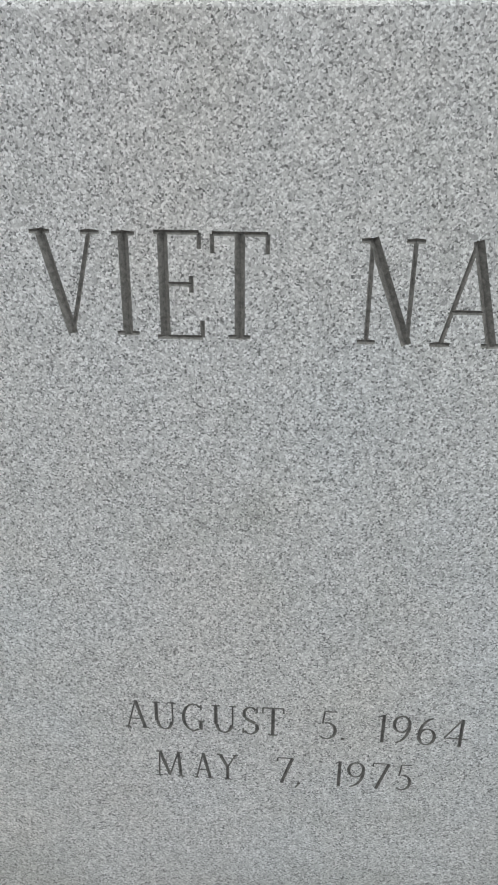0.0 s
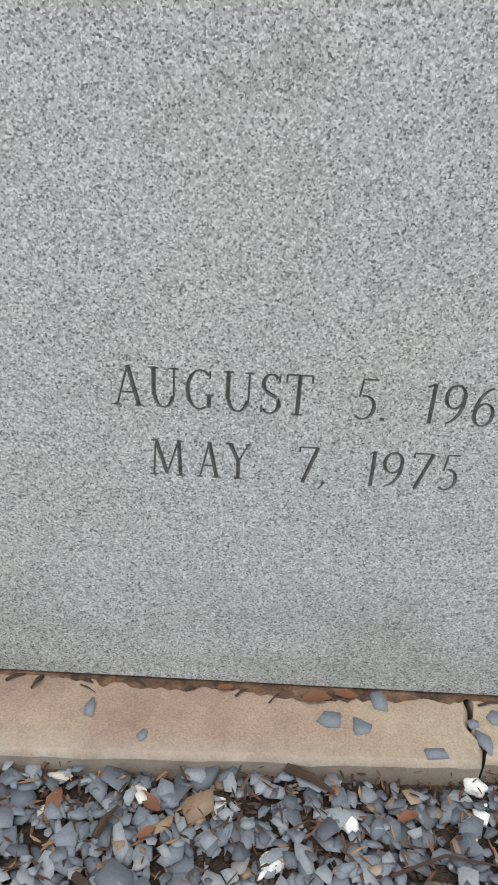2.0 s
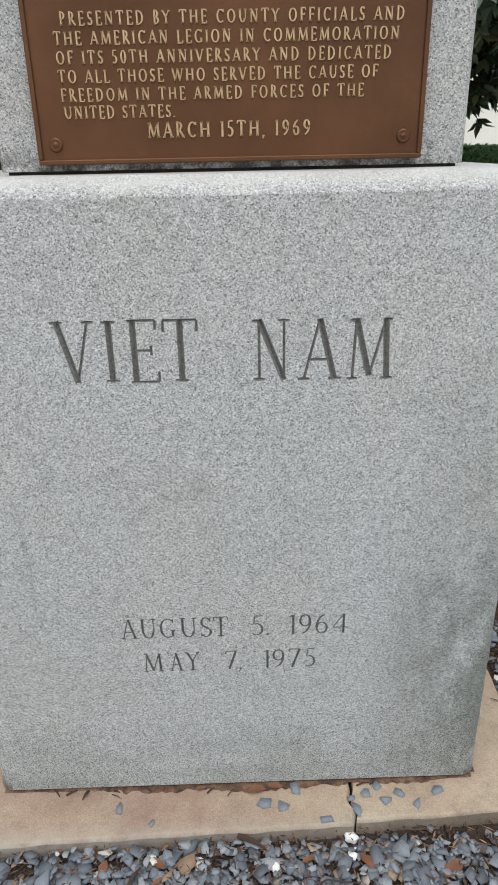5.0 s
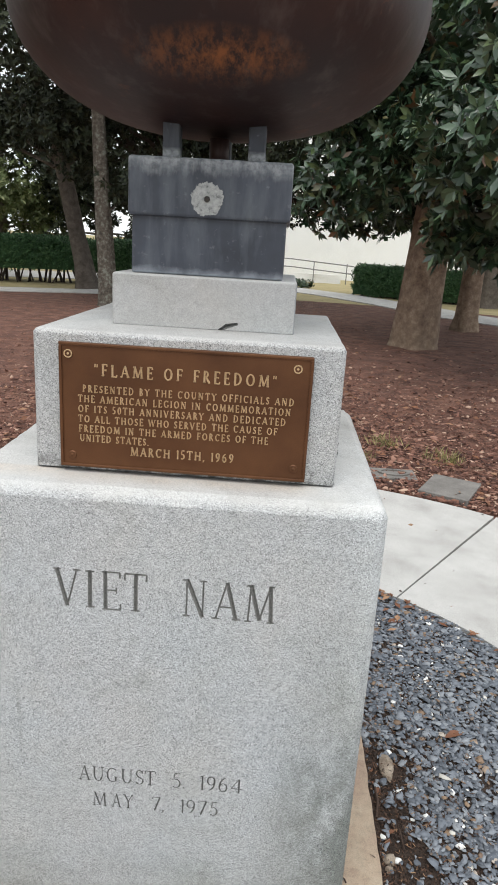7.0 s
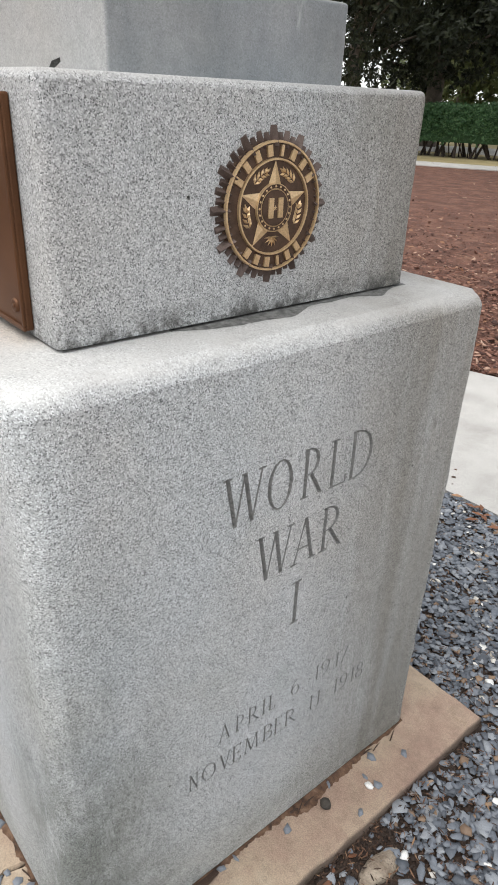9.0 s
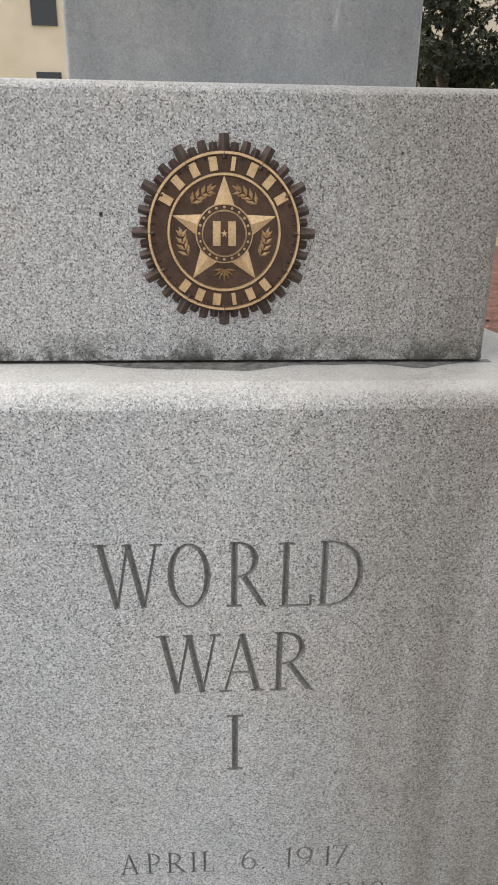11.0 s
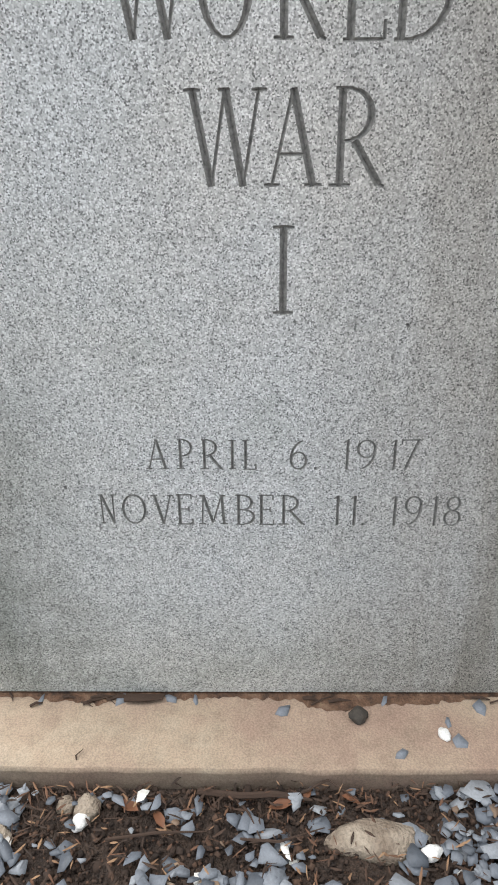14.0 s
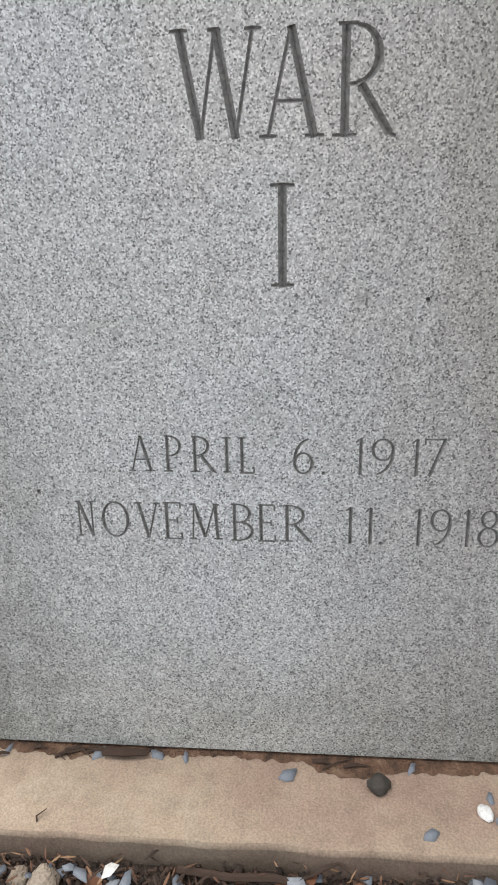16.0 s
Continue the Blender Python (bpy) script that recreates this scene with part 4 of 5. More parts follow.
def petal(y, z, d, ln, wd):
    """A raised pointed leaf that grows from (y, z) in direction d."""
    b = bmesh.new()
    dy, dz = math.sin(d), math.cos(d)
    ends = [(y, z), (y + ln * 0.45 * dy + wd * dz, z + ln * 0.45 * dz - wd * dy), (y + ln * dy, z + ln * dz), (y + ln * 0.45 * dy - wd * dz, z + ln * 0.45 * dz + wd * dy)]
    v = [b.verts.new(face(*p, 0.0083)) for p in ends] + [b.verts.new(face(y + ln * 0.45 * dy, z + ln * 0.45 * dz, 0.012))]
    for j in range(4):
        b.faces.new((v[j], v[(j + 1) % 4], v[4]))
    return b


# four sprays of laurel between the arms of the star, and a tied bow at the foot
for mid, toward in ((36, -1), (108, -1), (252, 1), (324, 1)):
    for i in range(4):
        a = radians(mid - toward * (13 - 8.5 * i))
        y, z = polar(0.0525, a)
        grow = a + toward * radians(90)
        for side in (-1, 1):
            part("wreath_leaf", petal(y, z, grow + side * 0.62, 0.0145 - 0.001 * i, 0.0026), BRIGHT_BRONZE, emblem)
    y, z = polar(0.0525, radians(mid + toward * 15))
    part("wreath_leaf", petal(y, z, radians(mid) + toward * radians(90), 0.012, 0.0024), BRIGHT_BRONZE, emblem)
for k in range(7):
    part("bow_strand", petal(*polar(0.043, radians(180)), radians(180 + 28 * (k - 3)), 0.0155, 0.0016), BRIGHT_BRONZE, emblem)

# ---- slate gravel, soil litter ----
RNG = np.random.default_rng(5)


def chips(centres, size, flat, tilt, rng):
    """Angular flat chips: 6-sided prisms with a smaller top."""
    n = len(centres)
    k = 5
    ang = (np.arange(k) + rng.uniform(-0.36, 0.36, (n, k))) * 2 * np.pi / k
    rad = rng.uniform(0.62, 1.25, (n, k)) * size[:, None]
    asp = rng.uniform(0.42, 0.95, n)[:, None]
    x, y = rad * np.cos(ang), rad * np.sin(ang) * asp
    h = (size * flat * rng.uniform(0.5, 1.3, n))[:, None]
    top = np.stack([x * 0.86, y * 0.86, np.broadcast_to(h, x.shape)], -1)
    low = np.stack([x, y, np.broadcast_to(-h, x.shape)], -1)
    loc = np.concatenate([low, top], 1)
    ax, ay, az = rng.normal(0, tilt, n), rng.normal(0, tilt, n), rng.uniform(0, 2 * np.pi, n)
    c, s = np.cos, np.sin
    R = np.zeros((n, 3, 3))
    R[:, 0, 0], R[:, 0, 1], R[:, 1, 0], R[:, 1, 1], R[:, 2, 2] = c(az), -s(az), s(az), c(az), 1
    Rx = np.zeros((n, 3, 3))
    Rx[:, 0, 0], Rx[:, 1, 1], Rx[:, 1, 2], Rx[:, 2, 1], Rx[:, 2, 2] = 1, c(ax), -s(ax), s(ax), c(ax)
    Ry = np.zeros((n, 3, 3))
    Ry[:, 1, 1], Ry[:, 0, 0], Ry[:, 0, 2], Ry[:, 2, 0], Ry[:, 2, 2] = 1, c(ay), s(ay), -s(ay), c(ay)
    loc = np.einsum("nij,nkj->nki", Rx @ Ry @ R, loc) + centres[:, None, :]
    side = [(i, (i + 1) % k, k + (i + 1) % k, k + i) for i in range(k)]
    f = np.concatenate([np.array([(a, b_, c_) for a, b_, c_, d_ in side] + [(a, c_, d_) for a, b_, c_, d_ in side]), np.array([(k, k + i, k + i + 1) for i in (1, 2, 3)])])
    return loc.reshape(-1, 3), (f[None] + (np.arange(n) * 2 * k)[:, None, None]).reshape(-1, 3)


def in_bed(p, margin=0.0):
    """True where the gravel lies: inside the ring walk and off the slab."""
    r = np.hypot(p[:, 0], p[:, 1])
    return (r < 1.64 - margin) & ~((np.abs(p[:, 0]) < 0.638 + margin) & (p[:, 1] > -0.5995 + 0.0358 * p[:, 0] - margin) & (p[:, 1] < 0.655 + margin))


def bare(p):
    """How bare the soil is, in patches along the slab's edge."""
    d = np.maximum(np.abs(p[:, 0]) - 0.64, np.abs(p[:, 1] - 0.02) - 0.63)
    wob = np.array([noise.noise((x * 3.0, y * 3.0, 2.0)) for x, y in p[:, :2]])
    east = (p[:, 0] > 0.6) & (p[:, 1] > -0.36) & (p[:, 1] < 0.2)
    reach = np.where(east, 0.16 + 0.08 * wob, 0.002 + 0.03 * np.maximum(wob - 0.1, 0))
    return d < reach


pts = RNG.uniform(-1.66, 1.66, (98000, 3))
pts = pts[in_bed(pts, 0.005)]
keep = ~bare(pts) | (RNG.uniform(size=len(pts)) < 0.16)
pts = pts[keep]
pts[:, 2] = RNG.uniform(0.008, 0.028, len(pts))
size = RNG.lognormal(math.log(0.0102), 0.42, len(pts)).clip(0.004, 0.025)
v, f = chips(pts, size, 0.13, 0.17, RNG)
tagged(new("slate_gravel", raw_mesh("slate_gravel", v, f, SLATE)), "blue-grey slate chip gravel with a few white pebbles", "gravel", kind="stuff")


def slivers(n, where, length, width, z, rng):
    """Thin bent needles and bark slivers lying flat."""
    p = where(n, rng)
    n = len(p)
    a = rng.uniform(0, 2 * np.pi, n)
    ln = rng.uniform(0.4, 1.2, n) * length
    wd = rng.uniform(0.5, 1.5, n) * width
    d = np.stack([np.cos(a), np.sin(a), rng.normal(0, 0.12, n)], -1)
    s = np.stack([-np.sin(a), np.cos(a), np.zeros(n)], -1)
    p[:, 2] = rng.uniform(0.2, 1.0, n) * z + p[:, 2]
    c0, c1, c2 = p - d * ln[:, None], p + s * (ln * rng.normal(0, 0.06, n))[:, None], p + d * ln[:, None]
    up = np.array([0, 0, 1.0]) * wd[:, None] * 0.7
    verts = []
    for c, k in ((c0, 0.4), (c1, 1.0), (c2, 0.3)):
        verts += [c - s * (wd * k)[:, None], c + up * k, c + s * (wd * k)[:, None]]
    verts = np.stack(verts, 1)
    f = np.array([(0, 3, 4, 1), (1, 4, 5, 2), (3, 6, 7, 4), (4, 7, 8, 5)])
    return verts.reshape(-1, 3), (f[None] + (np.arange(n) * 9)[:, None, None]).reshape(-1, 4)


def litter_spots(n, rng):
    p = rng.uniform(-1.64, 1.64, (n * 4, 3))
    p[:, 2] = 0.004
    p = p[in_bed(p)]
    d = np.maximum(np.abs(p[:, 0]) - 0.64, np.abs(p[:, 1] - 0.02) - 0.63)
    return p[rng.uniform(size=len(p)) < np.exp(-d * 7) + 0.1][:n]


v, f = slivers(21000, litter_spots, 0.0095, 0.0015, 0.028, RNG)
tagged(new("wood_litter", raw_mesh("wood_litter", v, f, LITTER)), "brown bark slivers and leaf crumbs among the gravel", "litter", kind="stuff")


crumbs = RNG.uniform((0.62, -0.5, 0), (0.95, 0.4, 0.001), (9000, 3))
crumbs = np.concatenate([crumbs, RNG.uniform((-0.6, -0.75, 0), (0.6, -0.58, 0.001), (2600, 3))])
crumbs = crumbs[in_bed(crumbs)]
crumbs[:, 2] = RNG.uniform(0.005, 0.014, len(crumbs))
v, f = chips(crumbs, RNG.lognormal(math.log(0.0026), 0.4, len(crumbs)), 0.6, 0.6, RNG)
tagged(new("soil_crumbs", raw_mesh("soil_crumbs", v, f, CRUMB)), "crumbly dark red-brown soil at the slab's edge", "soil", kind="stuff")


def mulch_spots(n, rng):
    r = 3.25 + rng.exponential(3.6, n)
    a = rng.normal(radians(95), radians(75), n)
    return np.stack([r * np.cos(a), r * np.sin(a), np.zeros(n)], -1)


v, f = slivers(44000, mulch_spots, 0.05, 0.004, 0.035, RNG)
tagged(new("pine_straw", raw_mesh("pine_straw", v, f, STRAW)), "loose red-brown pine straw over the mulch", "mulch", kind="stuff")


def bark_spots(n, rng):
    r = 3.23 + rng.exponential(2.4, n)
    a = rng.normal(radians(85), radians(38), n)
    return np.stack([r * np.cos(a), r * np.sin(a), rng.uniform(0.012, 0.035, n)], -1)


spots = bark_spots(24000, RNG)
v, f = chips(spots, RNG.lognormal(math.log(0.017), 0.45, len(spots)).clip(0.006, 0.045), 0.16, 0.3, RNG)
tagged(new("bark_mulch", raw_mesh("bark_mulch", v, f, STRAW)), "shredded red-brown bark pieces over the mulch bed", "mulch", kind="stuff")

bits = RNG.uniform((-2.6, 0.2, 0.021), (3.0, 3.2, 0.023), (420, 3))
rr = np.hypot(bits[:, 0], bits[:, 1])
edge = np.exp(-(rr - 1.67) * 5) + np.exp(-(3.2 - rr) * 7) + 0.12
bits = bits[(rr > 1.67) & (rr < 3.2) & (RNG.uniform(size=len(rr)) < edge)]
v, f = chips(bits, RNG.lognormal(math.log(0.009), 0.4, len(bits)), 0.12, 0.1, RNG)
tagged(new("walk_litter", raw_mesh("walk_litter", v, f, LITTER)), "leaf crumbs and bark specks on the concrete walk", "litter", kind="stuff")

aa, rr = RNG.uniform(radians(20), radians(105), 90), 1.64 - RNG.exponential(0.07, 90)
spots = np.stack([rr * np.cos(aa), rr * np.sin(aa), RNG.uniform(0.028, 0.036, 90)], -1)
aa = RNG.uniform(0, 6.28, 90)
size = RNG.uniform(0.012, 0.036, 90)
quads = []
for dx, dy, dz in ((-1, 0, 0.0), (0, 0.42, 0.12), (1, 0, 0.05), (0, -0.42, 0.15)):
    quads.append(spots + np.stack([size * (dx * np.cos(aa) - dy * np.sin(aa)), size * (dx * np.sin(aa) + dy * np.cos(aa)), size * dz], -1))
v = np.stack(quads, 1).reshape(-1, 3)
f = (np.array([(0, 1, 2), (0, 2, 3)])[None] + (np.arange(90) * 4)[:, None, None]).reshape(-1, 3)
tagged(new("leaf_drift", raw_mesh("leaf_drift", v, f, LEAF["dry_leaf"])), "orange-brown leaves blown against the edge of the walk", "leaves", kind="stuff")

# ---- trees and shrubs ----
def fallen_spots(n, rng):
    r = 3.3 + rng.exponential(3.5, n)
    a = rng.normal(radians(92), radians(70), n)
    return np.stack([r * np.cos(a), r * np.sin(a), rng.uniform(0.02, 0.045, n)], -1)


def leaves(centres, axis, normal, length, width, fold=0.25):
    """Folded pointed leaves: four corners, two faces each."""
    side = np.cross(normal, axis)
    side /= np.linalg.norm(side, axis=1)[:, None] + 1e-9
    normal = np.cross(axis, side)
    L, W = length[:, None], width[:, None]
    mid = centres + axis * L * 0.5
    v = np.stack([centres, mid + side * W + normal * W * fold, centres + axis * L, mid - side * W + normal * W * fold], 1)
    n = len(centres)
    f = np.array([(0, 1, 2), (0, 2, 3)])
    return v.reshape(-1, 3), (f[None] + (np.arange(n) * 4)[:, None, None]).reshape(-1, 3)


def unit(v):
    return v / (np.linalg.norm(v, axis=-1, keepdims=True) + 1e-9)


def rosettes(spots, outward, per, length, rng, droop=0.2):
    """Whorls of leaves at twig ends."""
    n = len(spots)
    ax = unit(outward + rng.normal(0, 0.35, (n, 3)))
    ref = unit(np.cross(ax, rng.normal(0, 1, (n, 3))))
    ref2 = np.cross(ax, ref)
    a = np.arange(per) * 2 * np.pi / per + rng.uniform(0, 6, (n, 1)) + rng.normal(0, 0.25, (n, per))
    radial = ref[:, None] * np.cos(a)[..., None] + ref2[:, None] * np.sin(a)[..., None]
    lift = rng.uniform(0.1, 0.9, (n, per))[..., None]
    d = unit(radial + ax[:, None] * lift + np.array([0, 0, -droop]))
    nrm = unit(ax[:, None] - radial * 0.3 + rng.normal(0, 0.25, (n, per, 3)))
    c = np.repeat(spots[:, None], per, 1) + ax[:, None] * rng.uniform(-0.05, 0.03, (n, per))[..., None]
    ln = rng.uniform(0.6, 1.15, (n, per)) * length
    return leaves(c.reshape(-1, 3), d.reshape(-1, 3), nrm.reshape(-1, 3), ln.ravel(), ln.ravel() * 0.2)


def blob_points(blobs, n, rng, shell=0.55):
    """Points in a set of lumps (x, y, z, rx, ry, rz), denser towards their skins."""
    w = np.array([b[3] * b[4] + b[4] * b[5] + b[3] * b[5] for b in blobs])
    pick = rng.choice(len(blobs), n, p=w / w.sum())
    B = np.array(blobs)[pick]
    d = unit(rng.normal(0, 1, (n, 3)))
    r = rng.uniform(shell, 1.05, n)[:, None]
    return B[:, :3] + d * r * B[:, 3:], d


def lumps(centre, spread, count, size, rng, floor=None):
    """Random lumps that make an uneven crown."""
    out = []
    for _ in range(count):
        d = rng.normal(0, 0.5, 3).clip(-1, 1)
        s = size * rng.uniform(0.6, 1.25)
        z = centre[2] + d[2] * spread[2]
        if floor is not None:
            z = max(z, floor + s * 0.6)
        out.append((centre[0] + d[0] * spread[0], centre[1] + d[1] * spread[1], z, s, s, s * 0.75))
    return out


def limb(b, p0, p1, r0, r1, rng, sag=0.3, n=6, sides=8):
    p0, p1 = np.array(p0, float), np.array(p1, float)
    pts = []
    for i in range(n + 1):
        t = i / n
        q = p0 + (p1 - p0) * t + np.array([0, 0, sag * 4 * t * (1 - t)]) + rng.normal(0, 0.03, 3) * (0 < i < n) * min(1.0, np.linalg.norm(p1 - p0) * 0.4)
        pts.append(q)
    tube(pts, [r0 + (r1 - r0) * i / n for i in range(n + 1)], sides, b)


def tree(name, label, base, height, r, lean, bark, leaf, blobs, count, leaf_len, per, seed, low_limbs=(), flare=1.5):
    rng = np.random.default_rng(seed)
    t = thing(name, label, "tree")
    x, y = base
    b = bmesh.new()
    zs = [-0.1, 0.1, 0.35, 0.9, 1.8, 3.0, 4.5, 6.2, height]
    prof = [flare, flare * 0.86, 1.12, 1.0, 0.94, 0.86, 0.7, 0.5, 0.2]
    pts = [(x + lean[0] * z / height + 0.03 * noise.noise((z, seed, 0)), y + lean[1] * z / height, z) for z in zs]
    tube(pts, [r * k for k in prof], 18, b)
    for v in b.verts:
        a = math.atan2(v.co.y - y, v.co.x - x)
        k = 0.12 * math.sin(4 * a + seed + 0.3 * v.co.z) + 0.05 * noise.noise((math.cos(a) * 2, math.sin(a) * 2, v.co.z))
        v.co.x += math.cos(a) * r * k * (2.0 if v.co.z < 0.3 else 1.0)
        v.co.y += math.sin(a) * r * k * (2.0 if v.co.z < 0.3 else 1.0)
    part("trunk", b, bark, t, shade=True)
    for z0, end, r0, *arch in low_limbs:
        arm = bmesh.new()
        limb(arm, (x + lean[0] * z0 / height, y + lean[1] * z0 / height, z0), end, r0, r0 * 0.35, rng, arch[0] if arch else 0.3, 9)
        part("limb", arm, bark, t, shade=True)
    arms = bmesh.new()
    for k, bl in enumerate(blobs):
        if k % 2 == 0:
            z0 = min(max(1.8, bl[2] - 1.2), height * 0.9)
            limb(arms, (x + lean[0] * z0 / height, y + lean[1] * z0 / height, z0), bl[:3], 0.05 + r * 0.1, 0.02, rng, 0.1, 5, 6)
    tagged(part("branch_mass", arms, bark, t, shade=True), kind="stuff")
    spots, out = blob_points(blobs, count, rng)
    v, f = rosettes(spots, unit(out + np.array([0, 0, 0.25])), per, leaf_len, rng)
    crown = new("crown", raw_mesh("crown", v, f, LEAF[leaf]))
    crown.parent = t
    return t


rt = np.random.default_rng(11)
spots = fallen_spots(2600, rt)
flat = unit(rt.normal(0, 1, spots.shape) * np.array([1, 1, 0.15]))
size = rt.uniform(0.04, 0.11, len(spots))
v, f = leaves(spots, flat, unit(rt.normal(0, 0.3, spots.shape) + np.array([0, 0, 1.0])), size, size * 0.24)
tagged(new("leaf_litter", raw_mesh("leaf_litter", v, f, LEAF["dry_leaf"])), "dry brown leaves scattered over the mulch", "leaves", kind="stuff")
# big magnolia with a drooping skirt of leaves towards the monument
skirt = [(2.75, 8.8, 2.0, 0.4, 0.4, 0.35), (3.5, 9.0, 1.85, 0.45, 0.4, 0.35), (2.8, 8.9, 2.3, 0.6, 0.5, 0.5), (3.4, 9.2, 2.2, 0.6, 0.5, 0.5), (3.4, 6.9, 2.9, 0.9, 0.9, 0.9), (2.7, 7.6, 3.4, 0.9, 0.9, 1.0), (4.2, 7.2, 3.6, 1.1, 1.0, 1.1), (3.1, 8.4, 2.7, 0.9, 0.8, 0.8), (4.6, 8.6, 2.9, 1.2, 1.0, 1.1), (3.0, 7.4, 4.6, 1.1, 1.0, 1.0), (4.2, 7.0, 5.0, 1.2, 1.0, 1.0)]
tree("magnolia_tree", "large magnolia with glossy dark leaves and smooth tan trunk", (2.86, 11.6), 9.5, 0.37, (0.3, -0.2), PALE_BARK, "magnolia",
     skirt + lumps((3.6, 10.8, 5.6), (3.2, 2.8, 3.0), 26, 1.3, rt, 2.2), 7500, 0.24, 9, 21, [(2.2, (3.2, 7.4, 3.2), 0.09), (2.6, (5.2, 8.6, 3.4), 0.08)], 1.2)
tree("magnolia_tree", "magnolia with a tan trunk behind its larger neighbour", (4.8, 15.3), 9.0, 0.24, (0.3, 0.2), PALE_BARK, "magnolia",
     lumps((6.2, 15.4, 6.4), (3.2, 2.5, 2.4), 18, 1.4, rt, 3.7), 2600, 0.26, 8, 22)
tree("live_oak", "dark evergreen oak with a forked trunk and arching low limb", (-3.2, 19.8), 10.5, 0.5, (-0.4, 0.3), DARK_BARK, "dark_oak",
     lumps((-2.6, 19.2, 6.0), (6.0, 3.4, 3.6), 56, 1.35, rt, 2.5) + lumps((-0.4, 18.8, 4.0), (2.6, 1.2, 0.8), 14, 0.75, rt, 2.6) + lumps((-5.4, 18.9, 4.0), (2.0, 1.2, 1.0), 9, 0.8, rt, 2.6), 9200, 0.19, 8, 23, [(1.5, (0.8, 19.0, 2.9), 0.2, 0.75), (1.5, (-5.2, 19.6, 5.2), 0.27), (2.4, (-1.6, 20.5, 6.2), 0.2)], 1.5)
tree("shade_tree", "grey-brown leaning shade tree with dense dark crown", (-6.5, 21.4), 10.0, 0.3, (-2.2, 0.2), BARK, "dark_oak",
     lumps((-9.4, 21.0, 5.8), (4.8, 3.0, 3.0), 28, 1.25, rt, 4.3), 3100, 0.21, 8, 24)
tree("shade_tree", "straight tree with lichen-spotted bark", (-4.35, 15.8), 10.0, 0.21, (-0.5, 0.0), LICHEN_BARK, "dark_oak",
     lumps((-5.2, 15.6, 7.4), (3.4, 2.2, 2.4), 20, 1.15, rt, 5.0), 3000, 0.2, 8, 25, (), 1.3)
tree("magnolia_tree", "young magnolia with big leaves behind the hedge", (-13.6, 25.4), 7.0, 0.13, (0.1, 0.0), BARK, "magnolia",
     lumps((-13.6, 25.2, 4.2), (2.2, 1.6, 2.2), 16, 0.9, rt, 1.9), 1500, 0.22, 8, 26, (), 1.2)
tree("shade_tree", "broad dark evergreen tree beyond the hedge", (-18.0, 25.0), 10.0, 0.35, (0.4, 0.0), BARK, "dark_oak",
     lumps((-17.5, 25.0, 5.4), (5.0, 3.0, 3.4), 32, 1.5, rt, 0.9), 4400, 0.25, 8, 28)
for k, (bx, by) in enumerate(((-9.5, 34.0), (-15.0, 34.5), (-21.5, 32.0))):
    tree("shade_tree", "dense dark evergreen tree beyond the lawn" if k == 0 else "dense yellow-green tree beyond the hedge", (bx, by), 9.5, 0.3, (0.3, 0.0), BARK, "dark_oak" if k == 0 else "olive",
         lumps((bx, by, 4.2), (4.2, 2.2, 3.6), (22, 30, 30)[k], (1.3, 1.6, 1.6)[k], rt, 0.5), (2800, 4800, 4800)[k], 0.28, 8, 80 + k)
for k, (bx, by) in enumerate(((-17.5, 19.5), (-25.0, 16.0), (-25.5, 8.6))):
    tree("shade_tree", "dark evergreen tree at the edge of the mulch" if k == 0 else "dark evergreen tree near the cream building", (bx, by), 9.5, 0.28, (0.3, 0.0), BARK, "dark_oak",
         lumps((bx, by, 5.4), (3.2, 3.0, 3.2), 24, 1.2, rt, 1.4), 3000, 0.22, 8, 90 + k)
tree("shade_tree", "dark evergreen tree towards the white building", (7.8, 24.0), 10.0, 0.32, (-0.3, 0.0), BARK, "dark_oak",
     lumps((7.0, 24.0, 7.0), (5.4, 2.6, 2.6), 30, 1.4, rt, 4.6), 4600, 0.23, 8, 29)


def sapling(base, height, seed, label):
    rng = np.random.default_rng(seed)
    t = thing("magnolia_sapling", label, "sapling")
    b = bmesh.new()
    x, y = base
    tips = []
    limb(b, (x, y, -0.05), (x + 0.25, y, height * 0.8), 0.06, 0.02, rng, 0, 9)
    part("stem", b, DARK_BARK, t, shade=True)
    for k in range(20):
        z0 = height * rng.uniform(0.22, 0.7)
        a, l = rng.uniform(0, 6.28), rng.uniform(0.35, 0.8)
        end = (x + l * math.cos(a), y + l * math.sin(a), z0 + rng.uniform(0.25, 0.9))
        arm = bmesh.new()
        limb(arm, (x + 0.3 * z0 / height, y, z0), end, 0.018, 0.006, rng, 0.05, 4, 6)
        part("branch", arm, DARK_BARK, t, shade=True)
        tips += [end, tuple(np.array(end) * 0.7 + 0.3 * np.array((x, y, z0)))]
    tips = np.array(tips)
    v, f = rosettes(tips, np.tile((0.0, 0.0, 1.0), (len(tips), 1)), 7, 0.19, rng, 0.3)
    part_mesh = new("foliage", raw_mesh("foliage", v, f, LEAF["magnolia"]))
    part_mesh.parent = t


sapling((2.95, 5.1), 4.2, 31, "sparse dark-stemmed magnolia sapling in the mulch")


